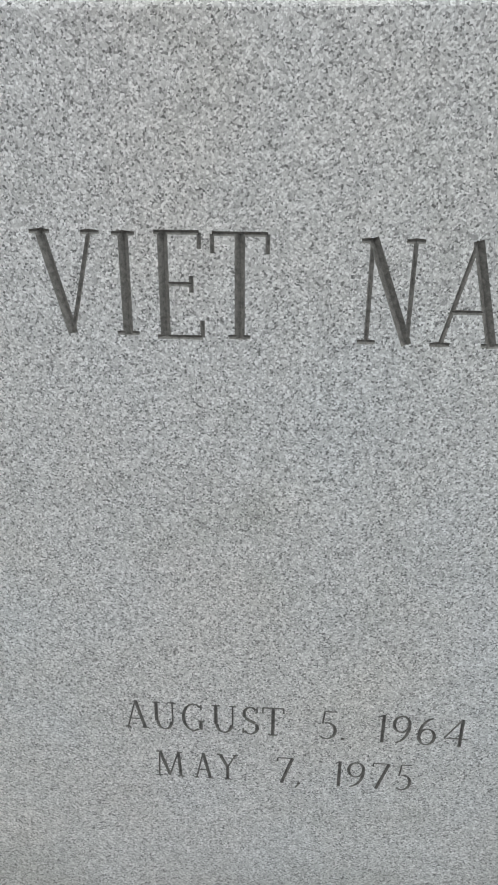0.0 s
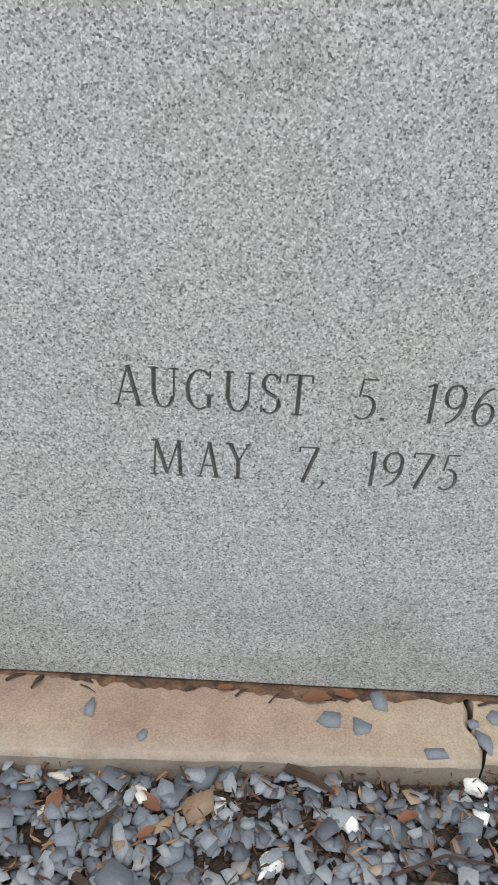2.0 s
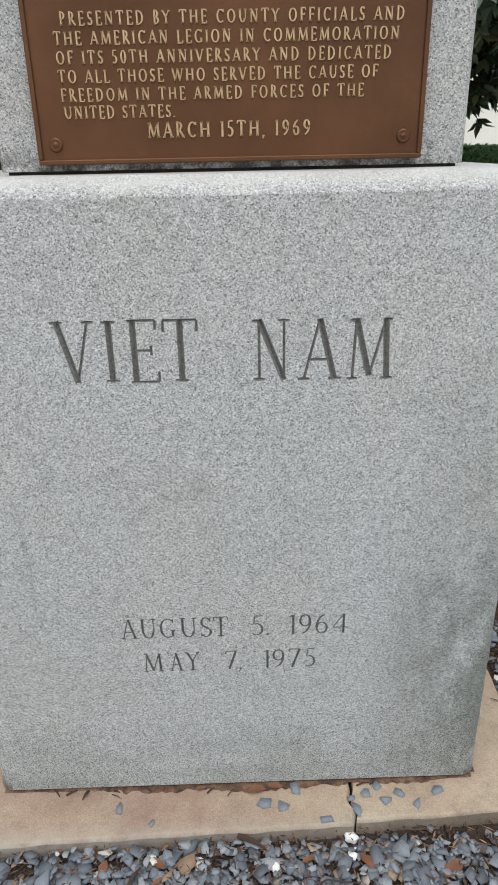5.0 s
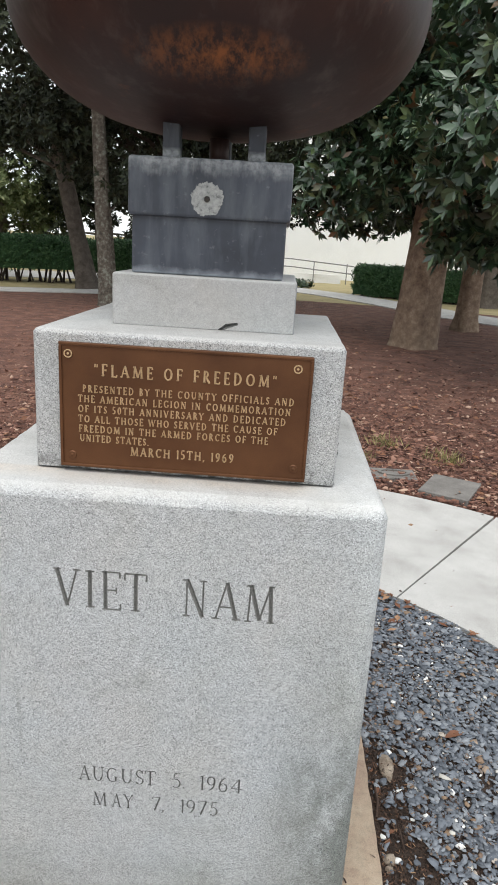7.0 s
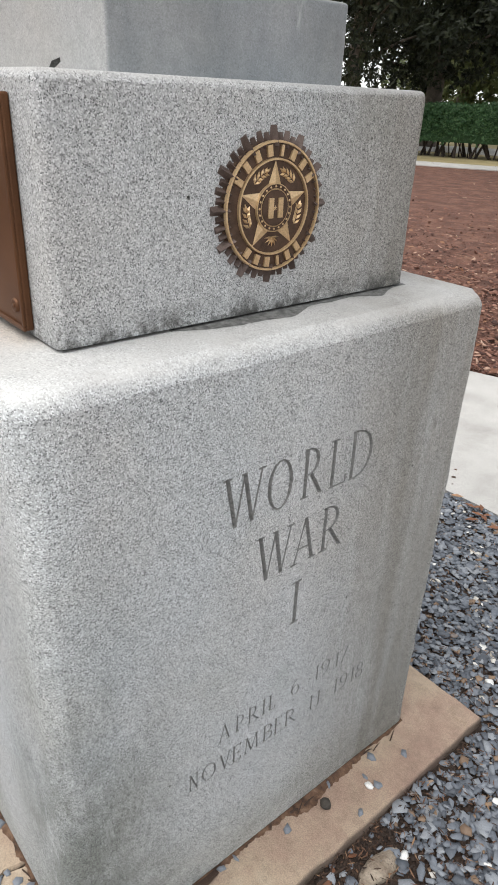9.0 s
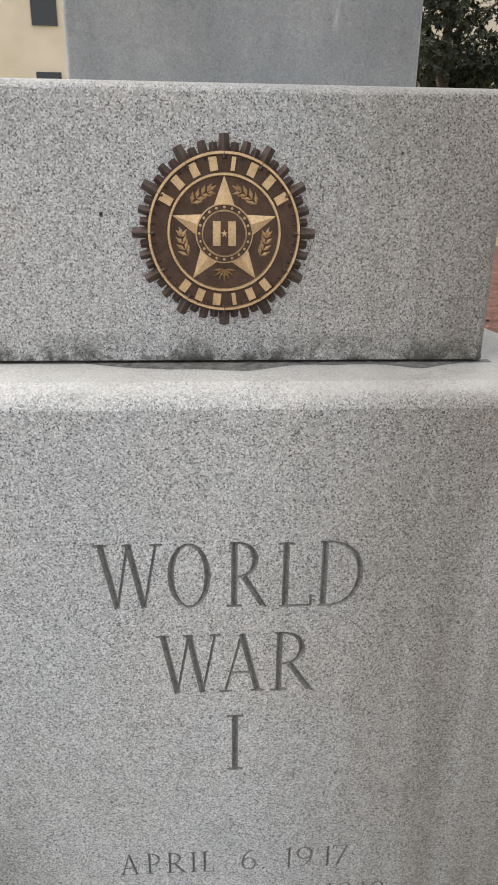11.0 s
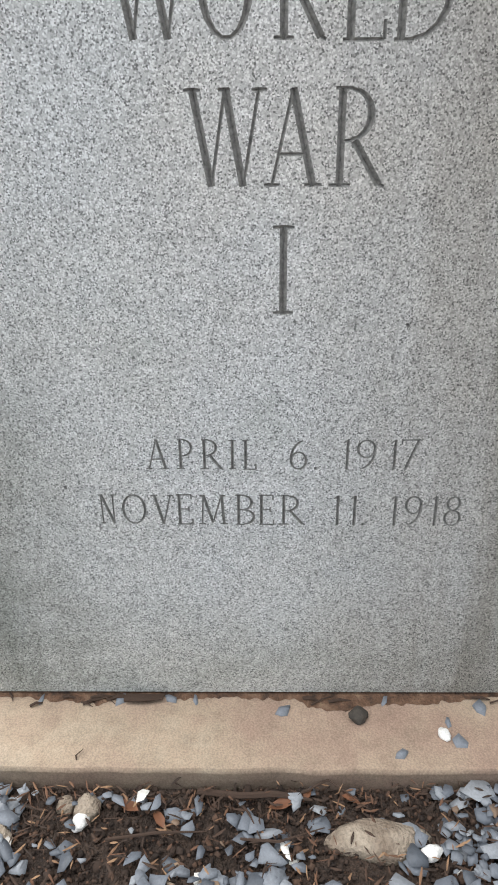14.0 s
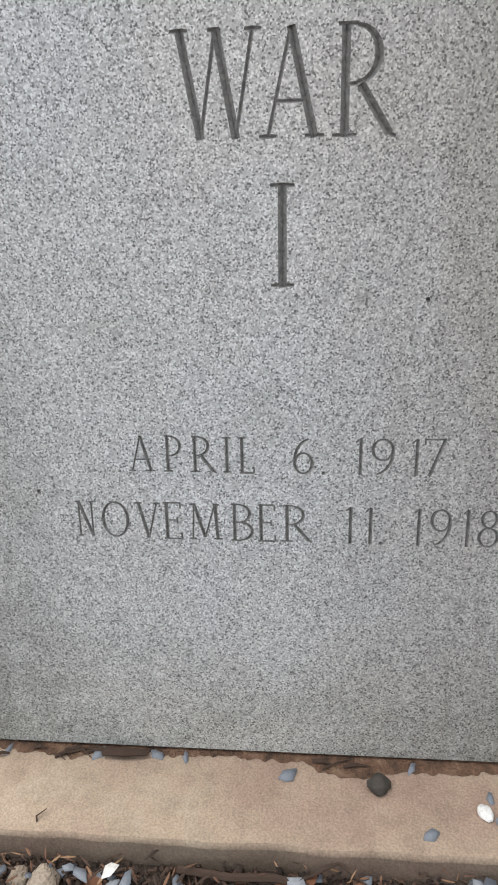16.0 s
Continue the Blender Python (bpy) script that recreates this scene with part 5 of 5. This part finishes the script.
def hedge(name, label, x0, y0, x1, y1, wide, z0, z1, leaf, count, seed, stems=True):
    rng = np.random.default_rng(seed)
    t = thing(name, label, "hedge")
    n = count
    s = rng.uniform(0, 1, n)
    d = np.array([x1 - x0, y1 - y0])
    L = np.linalg.norm(d)
    d /= L
    q = np.array([-d[1], d[0]])
    a = rng.uniform(0, math.pi, n)
    top = np.array([z1 + 0.1 * noise.noise((u * L * 0.8, seed, 0)) for u in s])
    px = wide / 2 * np.sign(np.cos(a)) * np.abs(np.cos(a)) ** 0.5
    pz = z0 + (top - z0) * np.sin(a) ** 0.45
    c = np.stack([x0 + d[0] * s * L + q[0] * px, y0 + d[1] * s * L + q[1] * px, pz], -1) + rng.normal(0, 0.05, (n, 3))
    out = np.stack([q[0] * np.cos(a), q[1] * np.cos(a), np.sin(a)], -1)
    v, f = rosettes(c, out, 5, 0.1, rng, 0)
    fo = new("foliage", raw_mesh("foliage", v, f, LEAF[leaf]))
    fo.parent = t
    core = bmesh.new()
    for k in range(int(L / 0.11)):
        u = (k + 0.5) / int(L / 0.11)
        bx, by = x0 + d[0] * u * L, y0 + d[1] * u * L
        limb(core, (bx + rng.normal(0, 0.12), by + rng.normal(0, 0.3), -0.05), (bx + rng.normal(0, 0.3), by + rng.normal(0, 0.3), z1 - 0.3), rng.uniform(0.02, 0.07), 0.015, rng, 0, 3, 5)
    tagged(part("stem_mass", core, DARK_BARK, t), kind="stuff")
    inner = bmesh.new()
    nseg = int(L / 0.4)
    rows = []
    for k in range(nseg + 1):
        u = k / nseg
        bx, by = x0 + d[0] * u * L, y0 + d[1] * u * L
        tz = z1 + 0.1 * noise.noise((u * L * 0.8, seed, 0)) - 0.08
        rows.append([inner.verts.new((bx + q[0] * w * wide, by + q[1] * w * wide, z)) for w, z in ((-0.42, z0 + 0.06), (-0.42, tz - 0.15), (-0.3, tz), (0.3, tz), (0.42, tz - 0.15), (0.42, z0 + 0.06))])
    for a_row, b_row in zip(rows, rows[1:]):
        for k in range(6):
            inner.faces.new((a_row[k], a_row[(k + 1) % 6], b_row[(k + 1) % 6], b_row[k]))
    part("inner_growth", inner, LEAF[leaf], t)


hedge("hedge", "clipped dark green hedge on bare stems", -19.0, 18.5, -4.6, 25.4, 1.5, 0.42, 1.55, "box_hedge", 26000, 41)
hedge("hedge", "low clipped green hedge before the white building", 3.3, 27.0, 9.5, 24.0, 1.4, 0.0, 1.15, "box_hedge", 11000, 42)
hedge("low_shrubs", "low green planting strip by the ramp", -1.5, 30.8, 1.4, 29.6, 0.7, 0.02, 0.3, "magnolia", 700, 43)

# lawn strip and far walks
def strip(name, points, half, z, mat, label):
    b = bmesh.new()
    P = [Vector((x, y, 0)) for x, y in points]
    rows = []
    for i, p in enumerate(P):
        d = (P[min(i + 1, len(P) - 1)] - P[max(i - 1, 0)]).normalized()
        q = Vector((-d.y, d.x, 0)) * half
        rows.append([b.verts.new((p.x + s * q.x, p.y + s * q.y, zz)) for s, zz in ((-1, z - 0.06), (-1, z), (1, z), (1, z - 0.06))])
    for a, c in zip(rows, rows[1:]):
        for i in range(3):
            b.faces.new((a[i], a[i + 1], c[i + 1], c[i]))
    bmesh.ops.recalc_face_normals(b, faces=b.faces)
    return tagged(new(name, mesh_of(b, name, mat)), label, "path", kind="structure")


strip("pavement", [(-24, 11), (-16, 15.2), (-10.2, 18.2), (-6, 20.2), (-2.5, 23.5), (-0.5, 27.0)], 0.75, 0.015, CONCRETE, "pale concrete footpath before the hedge")
strip("pavement", [(12, 13.5), (8.2, 16.2), (5.6, 19.4), (4.3, 22.5), (2.2, 26.0), (-0.5, 29.0), (-6, 33.5)], 1.1, 0.018, CONCRETE, "pale concrete walk curving to the building")

strip("pavement", [(-21.0, 22.6), (-13.5, 26.2), (-6.5, 29.6)], 2.4, 0.012, CONCRETE, "pale concrete parking court behind the hedge")

# ---- white building with entrance, ramp and rails ----
house = thing("white_building", "plain white building with a glazed columned entrance", "building")
part("wall", box(-0.6, 26, 40, 41, -0.1, 9.5), WHITE_WALL, house)
part("wall", box(-9.5, -0.6, 43, 43.6, -0.1, 9.5), WHITE_WALL, house)
part("canopy", box(-9.5, -0.6, 40.2, 43, 3.4, 9.3), WHITE_WALL, house)
for k in range(4):
    x = -9.4 + 2.6 * k
    part("column", box(x, x + 0.5, 40.4, 40.9, -0.1, 3.4), WHITE_WALL, house)
    win = part("window", box(x + 0.7, x + 2.2, 42.9, 43.0, 0.3, 3.0), DARK_GLASS, house)
    for z in (0.3, 1.6, 2.95):
        part("window_bar", box(x + 0.7, x + 2.2, 42.84, 42.9, z, z + 0.08), WHITE_WALL, win)
part("roof", box(-9.7, 26.2, 39.8, 52, 9.5, 9.8), WHITE_WALL, house)
ramp_wall = solo("ramp_wall", box(-9.0, 3.2, 35.2, 35.5, -0.1, 0.45), WHITE_WALL, "low white wall along the access ramp", "wall", kind="structure")
rail = thing("ramp_railing", "grey metal handrail along the access ramp", "railing")
for z in (0.95, 0.55):
    part("rail", tube([(-8.8, 35.3, z + 0.35), (0.5, 35.3, z + 0.2), (3.8, 34.6, z)], 0.03, 8), STEEL, rail)
for k in range(8):
    x = -8.6 + 1.72 * k
    part("post", tube([(x, 35.3 - max(0, x - 0.5) * 0.2, 0.0), (x, 35.3 - max(0, x - 0.5) * 0.2, 1.2 - 0.02 * k)], 0.025, 8), STEEL, rail)

# ---- parked car, cream building and bare shrubs on the far side ----
cream = thing("cream_building", "cream building with tall grey windows", "building")
part("wall", box(-34, -33, -26, 14, -0.1, 13), CREAM_WALL, cream)
for k in range(9):
    for z in (3.6, 8.2):
        y = -23.4 + 4 * k
        part("window", box(-33.0, -32.93, y, y + 1.1, z, z + 2.8), DARK_GLASS, cream)


def car(x, y, turn):
    t = thing("parked_car", "dark navy parked car with alloy wheels", "car", at=(x, y, 0))
    t.rotation_euler = (0, 0, turn)
    outline = [(-2.2, 0.35), (-2.25, 0.62), (-2.1, 0.86), (-1.2, 0.96), (-0.55, 1.38), (0.9, 1.42), (1.6, 1.05), (2.15, 0.98), (2.25, 0.7), (2.2, 0.35)]
    b = bmesh.new()
    rings = [[b.verts.new((px, s * (0.9 if pz < 1.0 else 0.68), pz)) for px, pz in outline] for s in (-1, 1)]
    b.faces.new(rings[0])
    b.faces.new(rings[1][::-1])
    for i in range(len(outline)):
        j = (i + 1) % len(outline)
        b.faces.new((rings[0][i], rings[1][i], rings[1][j], rings[0][j]))
    bmesh.ops.recalc_face_normals(b, faces=b.faces)
    bmesh.ops.bevel(b, geom=list(b.edges), offset=0.05, segments=2, affect="EDGES")
    part("body", b, CARPAINT, t, shade=True)
    for s in (-1, 1):
        for x0, x1 in ((-0.85, 0.05), (0.15, 1.15)):
            g = bmesh.new()
            q = [g.verts.new((px, s * py, pz)) for px, pz, py in ((x0, 1.0, 0.865), (x1, 1.0, 0.865), (min(x1, 0.95), 1.33, 0.735), (max(x0, -0.45), 1.33, 0.735))]
            g.faces.new(q)
            part("side_window", g, DARK_GLASS, t)
        for wx in (-1.38, 1.38):
            w = lathe([(0.2, -0.1), (0.31, -0.11), (0.335, -0.07), (0.335, 0.07), (0.31, 0.11), (0.2, 0.1)], 28)
            bmesh.ops.transform(w, matrix=Matrix.Translation((wx, s * 0.84, 0.335)) @ Matrix.Rotation(radians(90), 4, "X"), verts=w.verts)
            wheel = part("wheel", w, RUBBER, t, shade=True)
            for k in range(10):
                a = 2 * math.pi * k / 10
                part("spoke", tube([(wx, s * 0.94, 0.335), (wx + 0.24 * math.cos(a), s * 0.95, 0.335 + 0.24 * math.sin(a))], 0.022, 6), CHROME, wheel)
    return t


car(-13.8, -7.4, radians(90))
tree("shrub", "yellow-green shrub behind the parked car", (-18.6, -8.3), 2.2, 0.05, (0.1, 0.0), BARK, "olive",
     lumps((-18.6, -8.3, 1.3), (1.6, 2.2, 0.7), 9, 0.6, rt, 0.5), 900, 0.16, 6, 71)
tree("bare_tree", "leafless grey-brown tree before the cream building", (-22.0, -9.4), 8.0, 0.05, (0.2, 0.1), BARK, "dry_leaf",
     lumps((-22.0, -9.4, 4.4), (2.2, 2.6, 2.4), 60, 0.7, rt, 1.6), 120, 0.08, 3, 72)

# ---- small things in the mulch ----
valve = thing("valve_box", "sunken brown valve box with an oval lid", "valve box")
part("frame", box(0.98, 1.42, 3.3, 3.54, -0.05, 0.035, 0.01), PLASTIC, valve)
ring = lathe([(0.075, 0.0), (0.075, 0.012), (0.095, 0.012), (0.095, 0.0)], 28)
bmesh.ops.transform(ring, matrix=Matrix.Translation((1.24, 3.42, 0.035)) @ Matrix.Diagonal((1.4, 0.8, 1, 1)), verts=ring.verts)
part("oval_lid", ring, PLASTIC, valve)
lid = box(-0.19, 0.19, -0.24, 0.24, -0.03, 0.05, 0.006)
bmesh.ops.transform(lid, matrix=pose(1.64, 3.14, 0, 0, 0, -27), verts=lid.verts)
solo("utility_lid", lid, PLASTIC, "grey rectangular utility lid set in the mulch", "utility lid")


flat_rock = box(-0.09, 0.09, -0.05, 0.05, -0.01, 0.035, 0.012, 2)
bmesh.ops.transform(flat_rock, matrix=pose(0.1, 4.47, 0, 0, 0, 12), verts=flat_rock.verts)
solo("flat_stone", flat_rock, ROCK, "flat pale stone lying in the mulch", "stone")


def tuft(x, y, seed):
    rng = np.random.default_rng(seed)
    n = 110
    c = np.stack([x + rng.normal(0, 0.09, n), y + rng.normal(0, 0.08, n), np.zeros(n)], -1)
    d = unit(np.stack([rng.normal(0, 0.6, n), rng.normal(0, 0.6, n), np.ones(n)], -1))
    ln = rng.uniform(0.05, 0.16, n)
    v, f = leaves(c, d, unit(rng.normal(0, 1, (n, 3))), ln, np.full(n, 0.004))
    tagged(new("grass_tuft", raw_mesh("grass_tuft", v, f, LEAF["grass"])), "yellow-green grass tuft in the mulch", "grass", "grass tufts", "stuff")


for k, (x, y) in enumerate(((0.0, 4.05), (0.14, 3.95), (-0.2, 4.1), (0.5, 3.7), (0.64, 3.8), (0.58, 3.65), (0.95, 3.85), (1.3, 4.3), (1.78, 3.92))):
    tuft(x, y, 60 + k)


def stone(x, y, z, s, mat, label, seed, group="", name="pebble", category="pebble", turn=None):
    b = bmesh.new()
    bmesh.ops.create_icosphere(b, subdivisions=3, radius=1)
    for v in b.verts:
        k = 1 + 0.3 * noise.noise(v.co * 1.3 + Vector((seed, 0, 0))) + 0.12 * noise.noise(v.co * 3.7 + Vector((seed, 3, 0)))
        v.co = Vector((v.co.x * k * s[0], v.co.y * k * s[1], v.co.z * k * s[2]))
    bmesh.ops.transform(b, matrix=pose(x, y, z + s[2] * 0.7, 0, 0, seed * 47 if turn is None else turn), verts=b.verts)
    return solo(name, b, mat, label, category, group, shade=True)


def chip(x, y, z, s, seed, label="blue-grey slate chip on the concrete slab", mat=None):
    rng = np.random.default_rng(seed)
    v, f = chips(np.array([(x, y, z + s * 0.16)]), np.array([s]), 0.16, 0.05, rng)
    return tagged(new("slate_chip", raw_mesh("slate_chip", v, f, mat or SLATE)), label, "stone chip", "chips on the slab")


for k, (x, y, s) in enumerate(((-0.245, -0.549, 0.02), (0.053, -0.548, 0.021), (0.091, -0.556, 0.016), (-0.175, -0.582, 0.013), (0.119, -0.517, 0.017), (0.174, -0.588, 0.014), (0.237, -0.564, 0.02), (0.23, -0.541, 0.01), (0.262, -0.53, 0.014), (0.3, -0.55, 0.018), (0.285, -0.515, 0.013), (0.33, -0.535, 0.016), (0.36, -0.56, 0.014), (0.41, -0.53, 0.017),
                               (0.534, 0.0, 0.017), (0.512, 0.159, 0.012), (0.552, 0.247, 0.011), (0.59, 0.254, 0.015), (0.612, 0.166, 0.016), (0.51, -0.252, 0.013), (0.508, -0.175, 0.014), (0.511, -0.135, 0.01), (0.512, -0.377, 0.012), (0.525, 0.3, 0.015), (0.57, 0.38, 0.014))):
    chip(x, y, 0.045, s, 70 + k)
stone(0.545, 0.114, 0.045, (0.016, 0.013, 0.009), MORTAR, "dark round pebble on the concrete slab", 3)
stone(0.578, 0.235, 0.045, (0.011, 0.009, 0.005), WHITE_STONE, "small white stone on the concrete slab", 4)
stone(0.716, 0.118, 0.002, (0.062, 0.028, 0.017), ROCK, "tan field stone half sunk in the soil", 5, name="field_stone", category="stone", turn=86)
stone(0.672, -0.27, 0.004, (0.02, 0.017, 0.015), ROCK, "small tan field stone among the chips", 8, name="field_stone", category="stone")
stone(0.667, -0.302, 0.004, (0.014, 0.012, 0.011), ROCK, "small tan field stone among the chips", 9, name="field_stone", category="stone")
stone(0.715, -0.4, 0.0, (0.04, 0.026, 0.016), ROCK, "tan field stone half sunk in the soil", 6, name="field_stone", category="stone")
for k, (x, y) in enumerate(((0.066, -0.659), (0.22, -0.606), (-0.02, -0.704), (0.2, -0.66), (0.735, 0.183), (0.695, -0.274), (0.05, -0.76), (-0.3, -0.82), (0.3, -0.85), (0.9, -0.2))):
    stone(x, y, 0.012, (0.014, 0.011, 0.008), WHITE_STONE, "small white quartz pebble in the gravel", 10 + k, "white pebbles")


def dead_leaf(x, y, z, size, turn, seed, label="dry brown fallen leaf"):
    b = bmesh.new()
    rows = []
    for i in range(8):
        u = i / 7
        w = size * 0.42 * math.sin(math.pi * u) ** 0.75 * (1 + 0.25 * noise.noise((i * 0.9, seed, 0)))
        px, lift = size * (2 * u - 1), 0.004 + 0.12 * size * math.sin(math.pi * u * 1.3 + seed)
        rows.append([b.verts.new((px, sgn * w, max(0.001, lift + 0.35 * abs(sgn) * w))) for sgn in (-1, 0, 1)])
    for p, q in zip(rows, rows[1:]):
        for i in range(2):
            b.faces.new((p[i], p[i + 1], q[i + 1], q[i]))
    bmesh.ops.transform(b, matrix=pose(x, y, z, 0, 0, turn), verts=b.verts)
    return solo("fallen_leaf", b, LEAF["dry_leaf"], label, "leaf", "fallen leaves", shade=True)


for k, (x, y, z, s, turn) in enumerate(((0.036, -0.518, 0.045, 0.021, 12), (0.075, -0.511, 0.046, 0.016, 4), (-0.08, -0.508, 0.045, 0.012, 10), (0.673, -0.214, 0.016, 0.018, 60), (0.67, -0.004, 0.016, 0.02, 100), (0.69, -0.17, 0.012, 0.016, 30), (0.655, 0.03, 0.014, 0.012, 150), (0.66, 0.09, 0.014, 0.013, 70), (0.4, -0.68, 0.02, 0.03, 40), (-0.156, -0.652, 0.024, 0.018, 140), (-0.155, -0.688, 0.026, 0.012, 30), (-0.26, -0.66, 0.022, 0.02, 80), (0.13, -0.655, 0.024, 0.014, 20), (0.24, -0.66, 0.022, 0.02, 120), (0.9, 1.1, 0.02, 0.05, 30), (0.75, 1.3, 0.02, 0.05, 80), (0.6, 1.42, 0.02, 0.04, 10), (0.35, 1.5, 0.02, 0.05, 50), (1.0, 0.3, 0.02, 0.04, 20), (0.5, -0.73, 0.02, 0.05, 60))):
    dead_leaf(x, y, z, s, turn, k)


def twig(points, r, label="thin dry twig on the soil"):
    b = tube(points, [r] * (len(points) - 1) + [r * 0.4], 6)
    return solo("twig", b, LITTER, label, "twig", "twigs")


twig([(0.722, -0.235, 0.02), (0.717, -0.17, 0.027), (0.71, -0.105, 0.02)], 0.0022)
twig([(0.651, -0.121, 0.02), (0.662, -0.06, 0.026), (0.66, -0.01, 0.027), (0.664, 0.037, 0.02)], 0.0045, "split grey stick lying on the soil")
twig([(0.655, 0.02, 0.02), (0.64, 0.06, 0.03), (0.665, 0.1, 0.022)], 0.0018)
twig([(0.72, -0.06, 0.02), (0.73, -0.01, 0.03), (0.705, 0.05, 0.022)], 0.002)
twig([(0.66, -0.07, 0.02), (0.69, -0.05, 0.03), (0.73, -0.03, 0.022)], 0.0018)
twig([(0.498, -0.431, 0.047), (0.508, -0.424, 0.05), (0.516, -0.42, 0.047)], 0.0016, "pale straw on the concrete slab")
twig([(0.628, -0.292, 0.035), (0.618, -0.296, 0.05), (0.606, -0.288, 0.049)], 0.0012, "thin dry stalk leaning on the slab's edge")
twig([(-0.315, -0.504, 0.047), (-0.318, -0.516, 0.053), (-0.323, -0.526, 0.049)], 0.003, "small red-brown twig on the slab")
twig([(-0.003, -0.606, 0.034), (0.025, -0.62, 0.037), (0.05, -0.635, 0.034)], 0.0055, "split pale wood sliver on the gravel")
twig([(-0.218, -0.735, 0.03), (-0.205, -0.745, 0.034), (-0.189, -0.762, 0.03)], 0.005, "split pale wood sliver on the gravel")
twig([(-0.207, -0.697, 0.032), (-0.2, -0.68, 0.036), (-0.189, -0.662, 0.032)], 0.004, "red-brown bark sliver on the gravel")
twig([(0.1, -0.72, 0.03), (0.16, -0.7, 0.036), (0.22, -0.705, 0.03)], 0.002)
for k in range(4):
    twig([(0.505 + 0.004 * k, -0.245, 0.047 + 0.002 * k), (0.507 + 0.004 * k, -0.215, 0.049 + 0.002 * k), (0.503 + 0.004 * k, -0.185, 0.047 + 0.002 * k)], 0.004, "piece of dark rotten bark at the block's foot")
rng_foot = random.Random(9)
for k in range(16):
    y = rng_foot.uniform(-0.4, 0.4) if k > 6 else rng_foot.uniform(-0.3, -0.2)
    x, a, l = 0.507 + abs(rng_foot.gauss(0, 0.008)), rng_foot.gauss(1.57, 0.4), rng_foot.uniform(0.008, 0.022)
    twig([(x - l * math.cos(a), y - l * math.sin(a), 0.048), (x, y, 0.051), (x + l * math.cos(a), y + l * math.sin(a), 0.047)], rng_foot.uniform(0.0012, 0.003), "dark bark sliver at the block's foot")
for k in range(10):
    x = rng_foot.uniform(-0.4, 0.45)
    y, a, l = -0.506 - abs(rng_foot.gauss(0, 0.005)), rng_foot.gauss(0, 0.5), rng_foot.uniform(0.006, 0.016)
    twig([(x - l * math.cos(a), y - l * math.sin(a), 0.047), (x, y, 0.05), (x + l * math.cos(a), y + l * math.sin(a), 0.047)], rng_foot.uniform(0.001, 0.0022), "dark bark sliver at the block's foot")
